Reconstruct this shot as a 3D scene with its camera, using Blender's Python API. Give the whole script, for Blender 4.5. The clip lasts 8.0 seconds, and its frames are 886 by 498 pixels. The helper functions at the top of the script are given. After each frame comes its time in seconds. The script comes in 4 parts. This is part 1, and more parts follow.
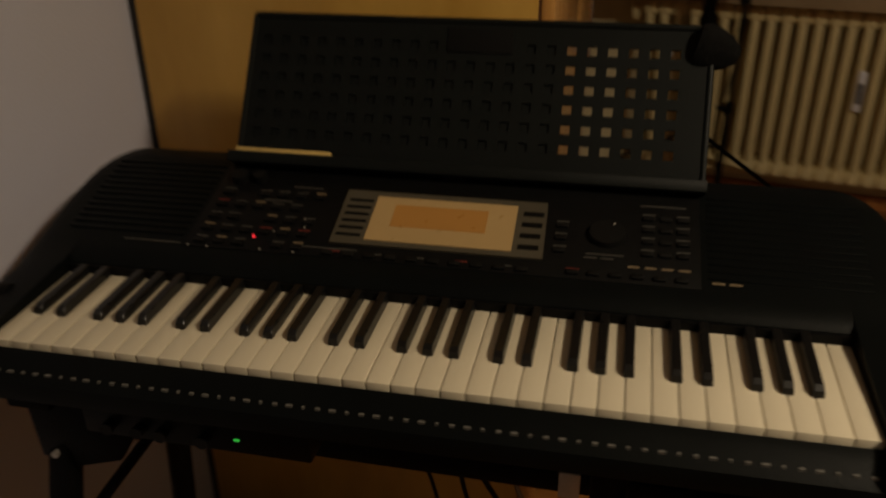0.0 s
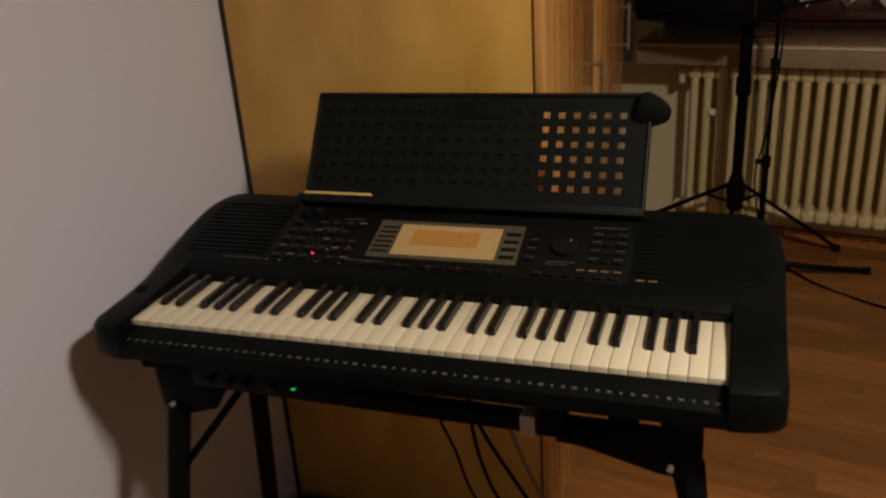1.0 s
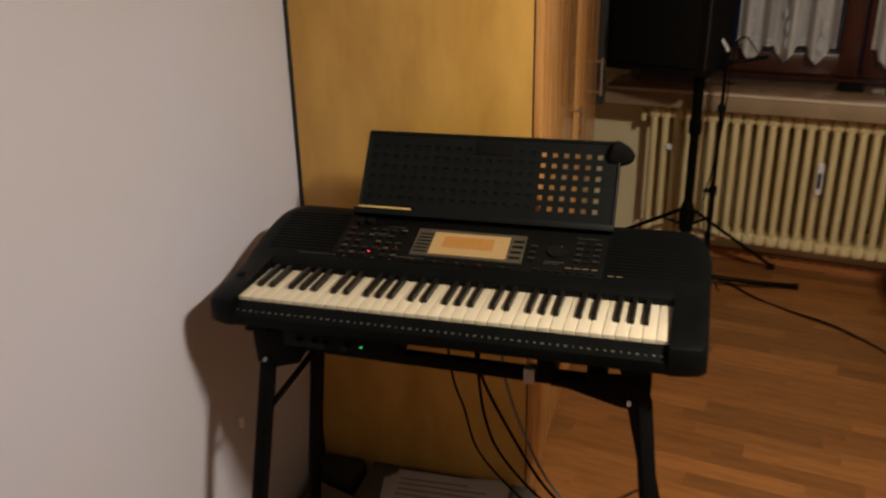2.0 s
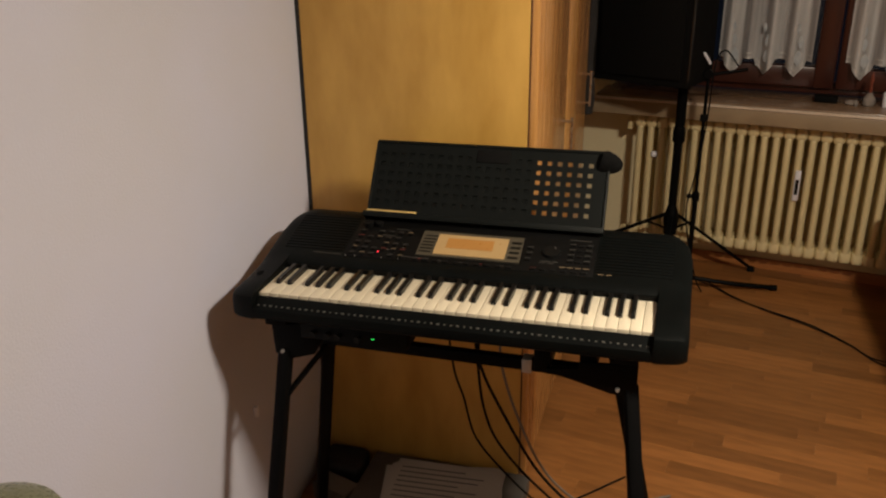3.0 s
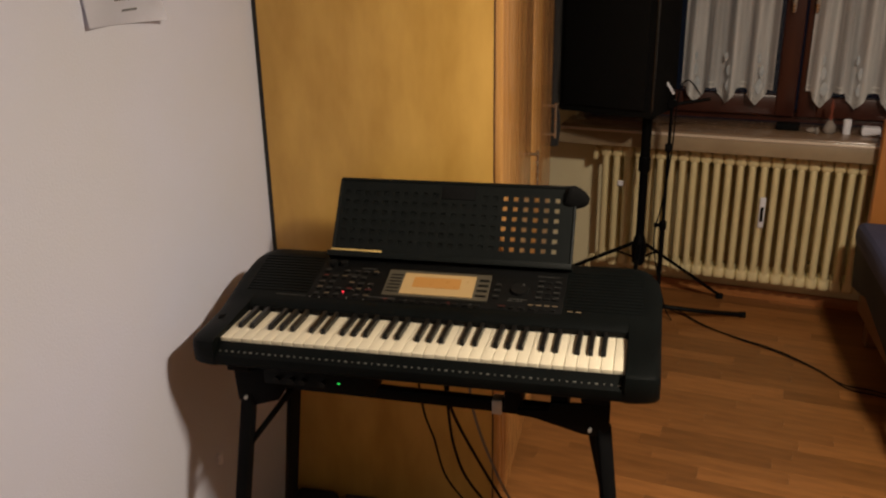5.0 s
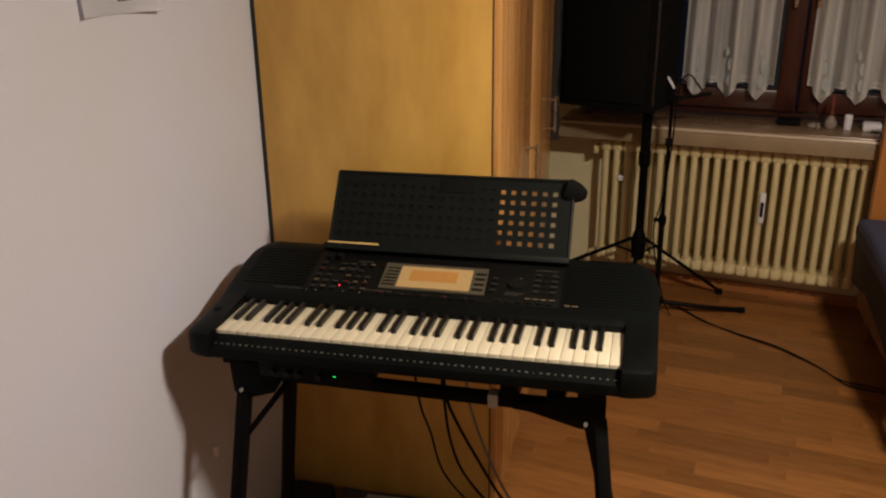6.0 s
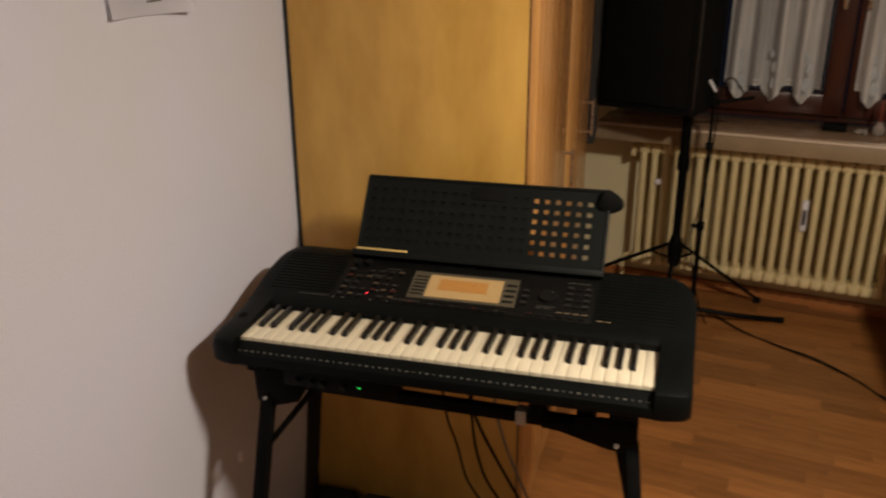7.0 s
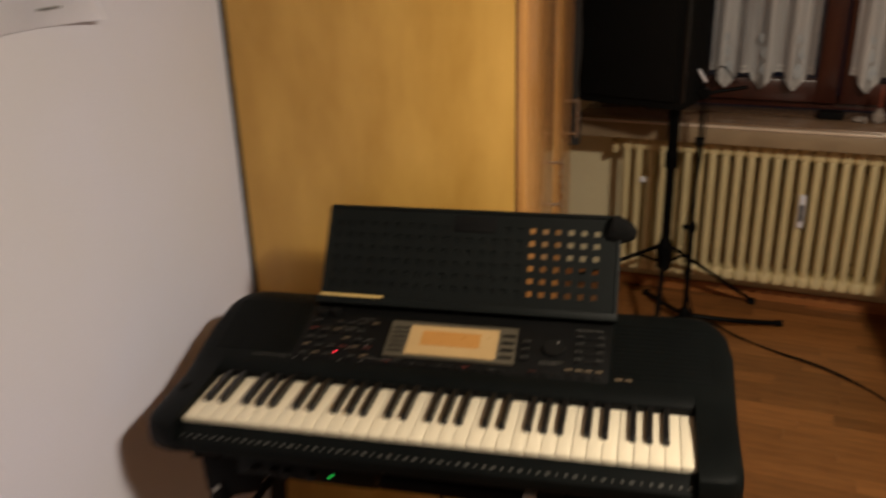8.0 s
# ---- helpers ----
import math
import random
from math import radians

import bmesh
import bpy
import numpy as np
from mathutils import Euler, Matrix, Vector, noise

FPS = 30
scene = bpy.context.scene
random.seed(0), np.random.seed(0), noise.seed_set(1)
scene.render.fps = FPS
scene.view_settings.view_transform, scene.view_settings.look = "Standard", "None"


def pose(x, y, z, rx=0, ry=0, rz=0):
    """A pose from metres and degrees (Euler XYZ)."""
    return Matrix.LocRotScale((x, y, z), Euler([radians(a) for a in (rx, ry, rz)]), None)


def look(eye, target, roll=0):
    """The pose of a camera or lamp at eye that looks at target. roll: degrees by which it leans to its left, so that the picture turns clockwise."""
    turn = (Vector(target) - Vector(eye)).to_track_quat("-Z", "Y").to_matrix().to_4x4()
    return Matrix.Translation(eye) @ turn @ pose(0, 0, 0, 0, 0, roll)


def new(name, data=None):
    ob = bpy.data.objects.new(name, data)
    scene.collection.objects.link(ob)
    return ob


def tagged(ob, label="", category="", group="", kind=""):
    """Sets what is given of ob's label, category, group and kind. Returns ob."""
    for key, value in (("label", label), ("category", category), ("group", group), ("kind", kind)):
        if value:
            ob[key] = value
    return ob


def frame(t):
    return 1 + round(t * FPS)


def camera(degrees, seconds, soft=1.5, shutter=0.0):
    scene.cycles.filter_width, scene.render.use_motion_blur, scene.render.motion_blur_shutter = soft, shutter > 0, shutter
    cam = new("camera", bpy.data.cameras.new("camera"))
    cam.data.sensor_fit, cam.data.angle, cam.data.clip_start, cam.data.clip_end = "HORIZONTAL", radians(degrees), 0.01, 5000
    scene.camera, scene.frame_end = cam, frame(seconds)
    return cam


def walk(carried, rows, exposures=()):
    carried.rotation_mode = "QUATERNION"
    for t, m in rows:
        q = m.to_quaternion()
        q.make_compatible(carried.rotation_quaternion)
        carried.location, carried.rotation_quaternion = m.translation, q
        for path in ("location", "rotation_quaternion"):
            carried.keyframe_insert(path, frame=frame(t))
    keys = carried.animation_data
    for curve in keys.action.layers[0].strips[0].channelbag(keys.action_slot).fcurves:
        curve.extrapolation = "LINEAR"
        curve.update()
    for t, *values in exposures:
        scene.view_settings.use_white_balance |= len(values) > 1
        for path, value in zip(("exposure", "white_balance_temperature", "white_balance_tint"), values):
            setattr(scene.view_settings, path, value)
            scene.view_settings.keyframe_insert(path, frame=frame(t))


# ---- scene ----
cam = camera(55.1, 8.0, soft=2.2, shutter=0.8)
PATH = [
    (0, (0.608, -0.608, 1.332), (0.227, 1.12, 0.400), -0.44),
    (0.5, (0.793, -0.714, 1.336), (0.138, 1.002, 0.544), -4.53),
    (1, (0.831, -0.905, 1.417), (0.201, 0.822, 0.630), -3.94),
    (1.5, (0.859, -1.104, 1.490), (0.26, 0.642, 0.722), -2.93),
    (2, (0.857, -1.367, 1.582), (0.311, 0.402, 0.825), -1.16),
    (2.2, (0.855, -1.477, 1.616), (0.343, 0.305, 0.866), -0.4),
    (3.5, (0.863, -1.52, 1.635), (0.348, 0.262, 0.887), -0.8),
    (4, (0.859, -1.508, 1.639), (0.408, 0.313, 0.946), -1.14),
    (4.2, (0.851, -1.497, 1.645), (0.425, 0.343, 0.986), -0.92),
    (5.5, (0.864, -1.471, 1.643), (0.399, 0.342, 0.939), -1.01),
    (6, (0.866, -1.467, 1.640), (0.412, 0.35, 0.938), -0.7),
    (6.5, (0.867, -1.462, 1.643), (0.403, 0.356, 0.952), -0.39),
    (7, (0.859, -1.41, 1.656), (0.33, 0.382, 0.940), -0.31),
    (7.5, (0.817, -1.315, 1.662), (0.207, 0.441, 0.924), -2.51),
    (8, (0.738, -1.099, 1.648), (0.294, 0.702, 0.899), -1.71),
]
walk(cam, [(t, look(eye, target, roll)) for t, eye, target, roll in PATH],
     exposures=[(0.0, -1.4, 7500, 10), (0.5, -1.05, 6900, 10), (1.0, -0.6, 6550, 10), (1.5, -0.3, 6500, 10), (2.0, -0.1, 6500, 10), (2.5, 0.0, 6500, 10), (8.0, 0.0, 6500, 10)])

# ---- night outside, one ceiling lamp inside ----
world = bpy.data.worlds.new("night")
scene.world = world
world.use_nodes = True
world.node_tree.nodes["Background"].inputs[0].default_value = (0.01, 0.012, 0.02, 1)
world.node_tree.nodes["Background"].inputs[1].default_value = 0.3

LAMP = (1.72, -0.44, 2.36)
bulb = bpy.data.lights.new("lamp_light", "AREA")
bulb.shape = "RECTANGLE"
bulb.size = 0.20
bulb.size_y = 0.26
bulb.energy = 63
bulb.color = (1.0, 0.86, 0.68)
lamp_light = new("lamp_light", bulb)
lamp_light.location = (LAMP[0], LAMP[1], LAMP[2] - 0.075)


# ---- materials ----
def mat(name, c1, c2=None, scale=8.0, rough=0.5, metal=0.0, bump=0.0, bscale=60.0, stretch=(1, 1, 1),
        vary=0.0, spec=0.5, coat=0.0, detail=5.0):
    m = bpy.data.materials.new(name)
    m.use_nodes = True
    nt = m.node_tree
    b = nt.nodes["Principled BSDF"]
    b.inputs["Metallic"].default_value = metal
    b.inputs["Specular IOR Level"].default_value = spec
    b.inputs["Coat Weight"].default_value = coat
    tc = nt.nodes.new("ShaderNodeTexCoord")
    mp = nt.nodes.new("ShaderNodeMapping")
    mp.inputs["Scale"].default_value = stretch
    nt.links.new(tc.outputs["Object"], mp.inputs["Vector"])
    n1 = nt.nodes.new("ShaderNodeTexNoise")
    n1.inputs["Scale"].default_value = scale
    n1.inputs["Detail"].default_value = detail
    nt.links.new(mp.outputs["Vector"], n1.inputs["Vector"])
    ramp = nt.nodes.new("ShaderNodeValToRGB")
    ramp.color_ramp.elements[0].position = 0.3
    ramp.color_ramp.elements[1].position = 0.7
    c2 = c2 or tuple(v * 0.86 for v in c1)
    ramp.color_ramp.elements[0].color = (*c1, 1)
    ramp.color_ramp.elements[1].color = (*c2, 1)
    nt.links.new(n1.outputs["Fac"], ramp.inputs["Fac"])
    out = ramp.outputs["Color"]
    if vary:
        info = nt.nodes.new("ShaderNodeObjectInfo")
        hsv = nt.nodes.new("ShaderNodeHueSaturation")
        mr = nt.nodes.new("ShaderNodeMapRange")
        mr.inputs["To Min"].default_value = 1 - vary
        mr.inputs["To Max"].default_value = 1 + vary
        nt.links.new(info.outputs["Random"], mr.inputs["Value"])
        nt.links.new(mr.outputs["Result"], hsv.inputs["Value"])
        nt.links.new(out, hsv.inputs["Color"])
        out = hsv.outputs["Color"]
    nt.links.new(out, b.inputs["Base Color"])
    n2 = nt.nodes.new("ShaderNodeTexNoise")
    n2.inputs["Scale"].default_value = bscale
    n2.inputs["Detail"].default_value = 3.0
    nt.links.new(mp.outputs["Vector"], n2.inputs["Vector"])
    rr = nt.nodes.new("ShaderNodeMapRange")
    rr.inputs["To Min"].default_value = max(0.02, rough - 0.08)
    rr.inputs["To Max"].default_value = min(1.0, rough + 0.08)
    nt.links.new(n2.outputs["Fac"], rr.inputs["Value"])
    nt.links.new(rr.outputs["Result"], b.inputs["Roughness"])
    if bump:
        bp = nt.nodes.new("ShaderNodeBump")
        bp.inputs["Strength"].default_value = bump
        bp.inputs["Distance"].default_value = 0.004
        nt.links.new(n2.outputs["Fac"], bp.inputs["Height"])
        nt.links.new(bp.outputs["Normal"], b.inputs["Normal"])
    return m


def glow(name, col, strength, base=(0.2, 0.2, 0.2)):
    m = mat(name, base, rough=0.3)
    b = m.node_tree.nodes["Principled BSDF"]
    b.inputs["Emission Color"].default_value = (*col, 1)
    b.inputs["Emission Strength"].default_value = strength
    return m


# White paint greyed and blued, so the colour stands in for cooler light.
M_WALL = mat("woodchip_white_cool_tint", (0.545, 0.560, 0.690), (0.530, 0.535, 0.590), 1.6, 0.75, bump=0.16, bscale=190)
M_CREAM = mat("cream_wall_paint", (0.80, 0.71, 0.47), (0.74, 0.65, 0.42), 3.0, 0.7, bump=0.3, bscale=150)
# For the unseen walls: kept dark to cut the light they bounce.
M_FARWALL = mat("bounce_cutting_wall_paint", (0.36, 0.32, 0.275), (0.31, 0.28, 0.24), 2.0, 0.8, bump=0.2, bscale=150)
M_CEIL = mat("ceiling_paint", (0.76, 0.75, 0.72), (0.71, 0.70, 0.67), 2.0, 0.8, bump=0.2, bscale=150)
M_MAPLE = mat("maple_veneer", (0.66, 0.395, 0.098), (0.50, 0.280, 0.058), 4.2, 0.38, stretch=(3.0, 3.0, 1.1), bump=0.03, bscale=40)
# Wood grain with contrast raised, so its streaks also paint in vertical reflections.
M_DOORWOOD = mat("veneer_grain_and_sheen", (0.70, 0.375, 0.115), (0.38, 0.150, 0.046), 3.4, 0.27, stretch=(4, 11, 0.2), bump=0.04, bscale=30, coat=0.35)
M_JOINT = mat("brown_joint", (0.11, 0.045, 0.016), rough=0.6)
M_DARKGAP = mat("black_edging", (0.012, 0.011, 0.010), rough=0.6)
M_PLANK = mat("laminate_strip", (0.305, 0.128, 0.037), (0.200, 0.080, 0.023), 5.0, 0.36, stretch=(1.2, 7, 4), bump=0.03, bscale=22, vary=0.27)
M_BASE = mat("orange_skirting_wood", (0.42, 0.17, 0.05), (0.33, 0.12, 0.035), 6, 0.4, stretch=(1, 8, 8))
M_RAD = mat("cream_enamel", (0.74, 0.625, 0.36), (0.67, 0.56, 0.31), 5.0, 0.33, bump=0.03, bscale=80)
M_SILL = mat("brown_marbled_sill", (0.30, 0.195, 0.12), (0.21, 0.135, 0.085), 9.0, 0.25, stretch=(1, 2.5, 1), coat=0.2)
# Darker tan that paints the shadow band below the sill edge.
M_SILLSHADE = mat("tan_sill_shade", (0.36, 0.27, 0.17), (0.29, 0.215, 0.135), 9.0, 0.4)
# Pale colour that paints the highlight along the sill's front edge.
M_SILLEDGE = mat("highlight_sill_edge", (0.72, 0.60, 0.48), (0.62, 0.50, 0.39), 9.0, 0.25)
M_MAHOG = mat("mahogany_window_wood", (0.070, 0.020, 0.012), (0.042, 0.012, 0.008), 4.0, 0.32, stretch=(4, 4, 0.5))
M_BLACKPLASTIC = mat("charcoal_plastic", (0.0036, 0.0046, 0.0045), (0.0024, 0.0031, 0.0031), 14, 0.42, bump=0.1, bscale=420, spec=0.08)
M_REST = mat("dark_grey_plastic", (0.0062, 0.0078, 0.0075), (0.0050, 0.0063, 0.0060), 14, 0.5, bump=0.1, bscale=420, spec=0.12)
M_BLACKSMOOTH = mat("smooth_black_plastic", (0.010, 0.012, 0.012), (0.008, 0.0095, 0.0095), 14, 0.38, spec=0.22)
M_PANELTOP = mat("control_panel_black", (0.0035, 0.0036, 0.0035), (0.005, 0.005, 0.005), 35, 0.5, spec=0.10, bump=0.05, bscale=200)
M_IVORY = mat("ivory_key_plastic", (0.67, 0.605, 0.465), (0.63, 0.57, 0.435), 6, 0.3, vary=0.03)
M_EBONY = mat("black_key_plastic", (0.005, 0.005, 0.005), (0.007, 0.007, 0.007), 20, 0.3, spec=0.4)
M_STEEL = mat("black_powder_coat", (0.0028, 0.0029, 0.003), (0.004, 0.004, 0.0043), 10, 0.42, bump=0.08, bscale=300, spec=0.05)
M_CHROME = mat("brushed_chrome", (0.62, 0.60, 0.56), (0.5, 0.48, 0.45), 30, 0.28, metal=1.0)
M_ALU = mat("dull_silver_tape", (0.50, 0.49, 0.46), (0.38, 0.37, 0.35), 25, 0.45, metal=0.4)
M_GREYBEZEL = mat("grey_green_bezel", (0.066, 0.059, 0.043), (0.056, 0.050, 0.036), 20, 0.45)
M_LCD = glow("lcd_glass", (1.0, 0.60, 0.24), 0.08, (0.37, 0.25, 0.115))
M_LCDTEXT = glow("lcd_orange_field", (1.0, 0.42, 0.07), 0.09, (0.34, 0.165, 0.05))
M_LABEL = mat("printed_grey", (0.058, 0.056, 0.049), rough=0.6)
M_LABELRED = mat("printed_red", (0.13, 0.015, 0.01), rough=0.6)
M_MARKS = mat("printed_pale_grey", (0.12, 0.117, 0.105), rough=0.6)
M_DOT = mat("printed_white", (0.27, 0.255, 0.225), rough=0.6)
M_LABELTAN = mat("printed_tan", (0.145, 0.105, 0.06), rough=0.6)
M_BUTTON = mat("button_grey", (0.005, 0.0052, 0.005), (0.004, 0.004, 0.004), 30, 0.6, vary=0.25, spec=0.15)
M_REDLED = glow("red_led", (1.0, 0.03, 0.05), 3.0, (0.05, 0.02, 0.02))
M_GREENLED = glow("green_led", (0.02, 0.8, 0.10), 1.1, (0.02, 0.05, 0.02))
M_RULER = mat("yellow_wood_strip", (0.66, 0.47, 0.17), (0.56, 0.38, 0.12), 9, 0.5, stretch=(1, 8, 8))
M_FOAM = mat("black_foam", (0.005, 0.005, 0.005), (0.008, 0.008, 0.008), 150, 0.95, bump=0.8, bscale=500, spec=0.08)
M_GLOSSEDGE = mat("glossy_black_edge", (0.02, 0.02, 0.02), (0.015, 0.015, 0.015), 10, 0.15)
M_GRILLE = mat("black_speaker_grille", (0.0035, 0.0035, 0.0035), (0.006, 0.006, 0.006), 260, 0.7, bump=0.7, bscale=330, spec=0.12)
M_CABINET = mat("black_speaker_carpet", (0.003, 0.003, 0.003), (0.005, 0.005, 0.005), 80, 0.85, bump=0.4, bscale=500, spec=0.12)
M_RUBBER = mat("rubber", (0.005, 0.005, 0.005), rough=0.8, spec=0.1)
M_PAPER = mat("white_paper", (0.80, 0.80, 0.88), (0.75, 0.75, 0.82), 5, 0.7, bump=0.1, bscale=15)
# White sheets, with the shade below the keyboard put into their colour.
M_SHADEDPAPER = mat("shade_dimmed_paper", (0.50, 0.49, 0.46), (0.42, 0.41, 0.385), 5, 0.75, bump=0.1, bscale=15)
M_INK = mat("grey_ink", (0.13, 0.13, 0.14), rough=0.7)
M_GREYCASE = mat("grey_cardboard", (0.09, 0.08, 0.07), (0.065, 0.058, 0.05), 6, 0.8)
M_NAVY = mat("navy_bedding", (0.065, 0.070, 0.140), (0.045, 0.048, 0.10), 5, 0.85, bump=0.5, bscale=60)
M_MATT = mat("dark_mattress_cover", (0.022, 0.022, 0.030), (0.016, 0.016, 0.022), 5, 0.9, bump=0.4, bscale=90)
M_BEDWOOD = mat("beech_bed_wood", (0.20, 0.092, 0.036), (0.15, 0.066, 0.026), 4, 0.4, stretch=(6, 0.6, 6))
M_HEADWOOD = mat("orange_headboard_wood", (0.50, 0.20, 0.05), (0.40, 0.15, 0.035), 4, 0.4, stretch=(6, 6, 0.6))
M_OLIVE = mat("olive_vinyl", (0.12, 0.125, 0.06), (0.10, 0.10, 0.05), 6, 0.28, bump=0.05, bscale=120)
M_GREYCABLE = mat("grey_cable", (0.16, 0.14, 0.12), rough=0.5)
M_GLASSBITS = mat("pale_ornament", (0.34, 0.30, 0.27), (0.22, 0.19, 0.17), 40, 0.2)
M_REDBITS = mat("red_ornament", (0.24, 0.06, 0.035), (0.18, 0.045, 0.025), 30, 0.35)
M_FABRIC = mat("black_hanging_cloth", (0.008, 0.0075, 0.0075), (0.013, 0.012, 0.012), 55, 0.85, bump=0.6, bscale=160)
M_LAMPGLASS = glow("opal_lamp_glass", (1.0, 0.86, 0.68), 20.0, (0.8, 0.8, 0.8))


def glass_mat():
    m = bpy.data.materials.new("window_glass")
    m.use_nodes = True
    b = m.node_tree.nodes["Principled BSDF"]
    b.inputs["Base Color"].default_value = (0.9, 0.95, 0.95, 1)
    b.inputs["Roughness"].default_value = 0.03
    b.inputs["Transmission Weight"].default_value = 1.0
    return m


def lace_mat():
    """Sheer white voile; vertical opacity stripes stand in for light and dark on its folds."""
    m = bpy.data.materials.new("white_lace")
    m.use_nodes = True
    nt = m.node_tree
    nt.nodes.clear()
    out = nt.nodes.new("ShaderNodeOutputMaterial")
    mix = nt.nodes.new("ShaderNodeMixShader")
    tr = nt.nodes.new("ShaderNodeBsdfTransparent")
    add = nt.nodes.new("ShaderNodeMixShader")
    di = nt.nodes.new("ShaderNodeBsdfDiffuse")
    tl = nt.nodes.new("ShaderNodeBsdfTranslucent")
    di.inputs[0].default_value = (0.88, 0.88, 0.89, 1)
    tl.inputs[0].default_value = (0.70, 0.68, 0.66, 1)
    add.inputs[0].default_value = 0.3
    nt.links.new(di.outputs[0], add.inputs[1])
    nt.links.new(tl.outputs[0], add.inputs[2])
    tc = nt.nodes.new("ShaderNodeTexCoord")
    no = nt.nodes.new("ShaderNodeTexNoise")
    no.inputs["Scale"].default_value = 14
    mp = nt.nodes.new("ShaderNodeMapping")
    mp.inputs["Scale"].default_value = (3, 1, 0.12)
    nt.links.new(tc.outputs["Object"], mp.inputs["Vector"])
    nt.links.new(mp.outputs["Vector"], no.inputs["Vector"])
    mr = nt.nodes.new("ShaderNodeMapRange")
    mr.inputs["From Min"].default_value = 0.35
    mr.inputs["From Max"].default_value = 0.65
    mr.inputs["To Min"].default_value = 0.62
    mr.inputs["To Max"].default_value = 0.98
    nt.links.new(no.outputs["Fac"], mr.inputs["Value"])
    nt.links.new(mr.outputs["Result"], mix.inputs[0])
    nt.links.new(tr.outputs[0], mix.inputs[1])
    nt.links.new(add.outputs[0], mix.inputs[2])
    nt.links.new(mix.outputs[0], out.inputs[0])
    return m


M_GLASS = glass_mat()
M_LACE = lace_mat()
M_LACEDENSE = mat("dense_lace_hem", (0.74, 0.73, 0.71), (0.62, 0.62, 0.62), 60, 0.8, bump=0.4, bscale=200)
M_LACEBLUE = mat("pale_blue_motif", (0.42, 0.47, 0.53), (0.55, 0.58, 0.60), 60, 0.8)

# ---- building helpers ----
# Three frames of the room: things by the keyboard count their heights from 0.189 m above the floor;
# things at the far end are enlarged 1.13 times about the camera's eye, to fit its view; the window wall stands 8.5
# degrees askew to the other walls.
LIFT = 0.189
NEAR = Matrix.Translation((0, 0, LIFT))
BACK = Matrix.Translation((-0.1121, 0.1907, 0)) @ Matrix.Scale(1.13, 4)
SKEW = Matrix.Translation((1.018, 2.451, 0)) @ Matrix.Rotation(radians(-8.5), 4, "Z") @ Matrix.Translation((-1.018, -2.451, 0))
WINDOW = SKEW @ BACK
HERE = [Matrix()]
ORIGIN = {}


def placed(ob):
    """Sets a new top-level thing into the frame in use."""
    ob.matrix_basis = HERE[0] @ ob.matrix_basis
    return ob


def thing(name, label, category, at=(0, 0, 0), group="", kind="", turn=None):
    ob = new(name)
    ob.empty_display_size = 0.05
    ob.location = at
    if turn:
        ob.rotation_euler = [radians(a) for a in turn]
    ORIGIN[ob.name] = Vector((0, 0, 0)) if turn else Vector(at)
    return tagged(placed(ob), label, category, group, kind)


def finish(bm, material, smooth=True, shift=None):
    if shift is not None:
        bmesh.ops.translate(bm, verts=bm.verts, vec=-shift)
    bmesh.ops.recalc_face_normals(bm, faces=bm.faces)
    me = bpy.data.meshes.new("mesh")
    bm.to_mesh(me)
    bm.free()
    me.materials.append(material)
    if smooth:
        me.set_sharp_from_angle(angle=radians(35))
    return me


def part(name, bm, material, parent, label=""):
    o = ORIGIN.get(parent.name, Vector((0, 0, 0)))
    ob = new(name, finish(bm, material, shift=o))
    ob.parent = parent
    ORIGIN[ob.name] = o
    if label:
        ob["label"] = label
    return ob


def solid(name, bm, material, label, category, kind="", group=""):
    """A top-level thing of one mesh, with its origin at the middle of its base."""
    lo = [min(v.co[i] for v in bm.verts) for i in range(3)]
    hi = [max(v.co[i] for v in bm.verts) for i in range(3)]
    o = Vector(((lo[0] + hi[0]) / 2, (lo[1] + hi[1]) / 2, lo[2]))
    ob = new(name, finish(bm, material, shift=o))
    ob.location = o
    ORIGIN[ob.name] = o
    return tagged(placed(ob), label, category, group, kind)


def bx(a, b, bevel=0.0, seg=2, bm=None):
    bm = bm or bmesh.new()
    r = bmesh.ops.create_cube(bm, size=1)
    for v in r["verts"]:
        v.co = Vector([(a[i] + b[i]) / 2 + v.co[i] * (b[i] - a[i]) for i in range(3)])
    if bevel:
        edges = list({e for v in r["verts"] for e in v.link_edges})
        bmesh.ops.bevel(bm, geom=edges, offset=bevel, segments=seg, affect="EDGES", profile=0.5)
    return bm


def cyl(p, q, r, r2=None, seg=16, bm=None):
    bm = bm or bmesh.new()
    p, q = Vector(p), Vector(q)
    m = Matrix.Translation((p + q) / 2) @ (q - p).to_track_quat("Z", "Y").to_matrix().to_4x4()
    bmesh.ops.create_cone(bm, cap_ends=True, segments=seg, radius1=r, radius2=r if r2 is None else r2, depth=(q - p).length, matrix=m)
    return bm


def bar(p, q, w, h, bevel=0.003, bm=None):
    """A rectangular tube from p to q."""
    bm = bm or bmesh.new()
    p, q = Vector(p), Vector(q)
    m = Matrix.Translation((p + q) / 2) @ (q - p).to_track_quat("Z", "Y").to_matrix().to_4x4()
    r = bmesh.ops.create_cube(bm, size=1, matrix=m @ Matrix.Diagonal((w, h, (q - p).length, 1)))
    edges = list({e for v in r["verts"] for e in v.link_edges})
    bmesh.ops.bevel(bm, geom=edges, offset=bevel, segments=2, affect="EDGES", profile=0.5)
    return bm


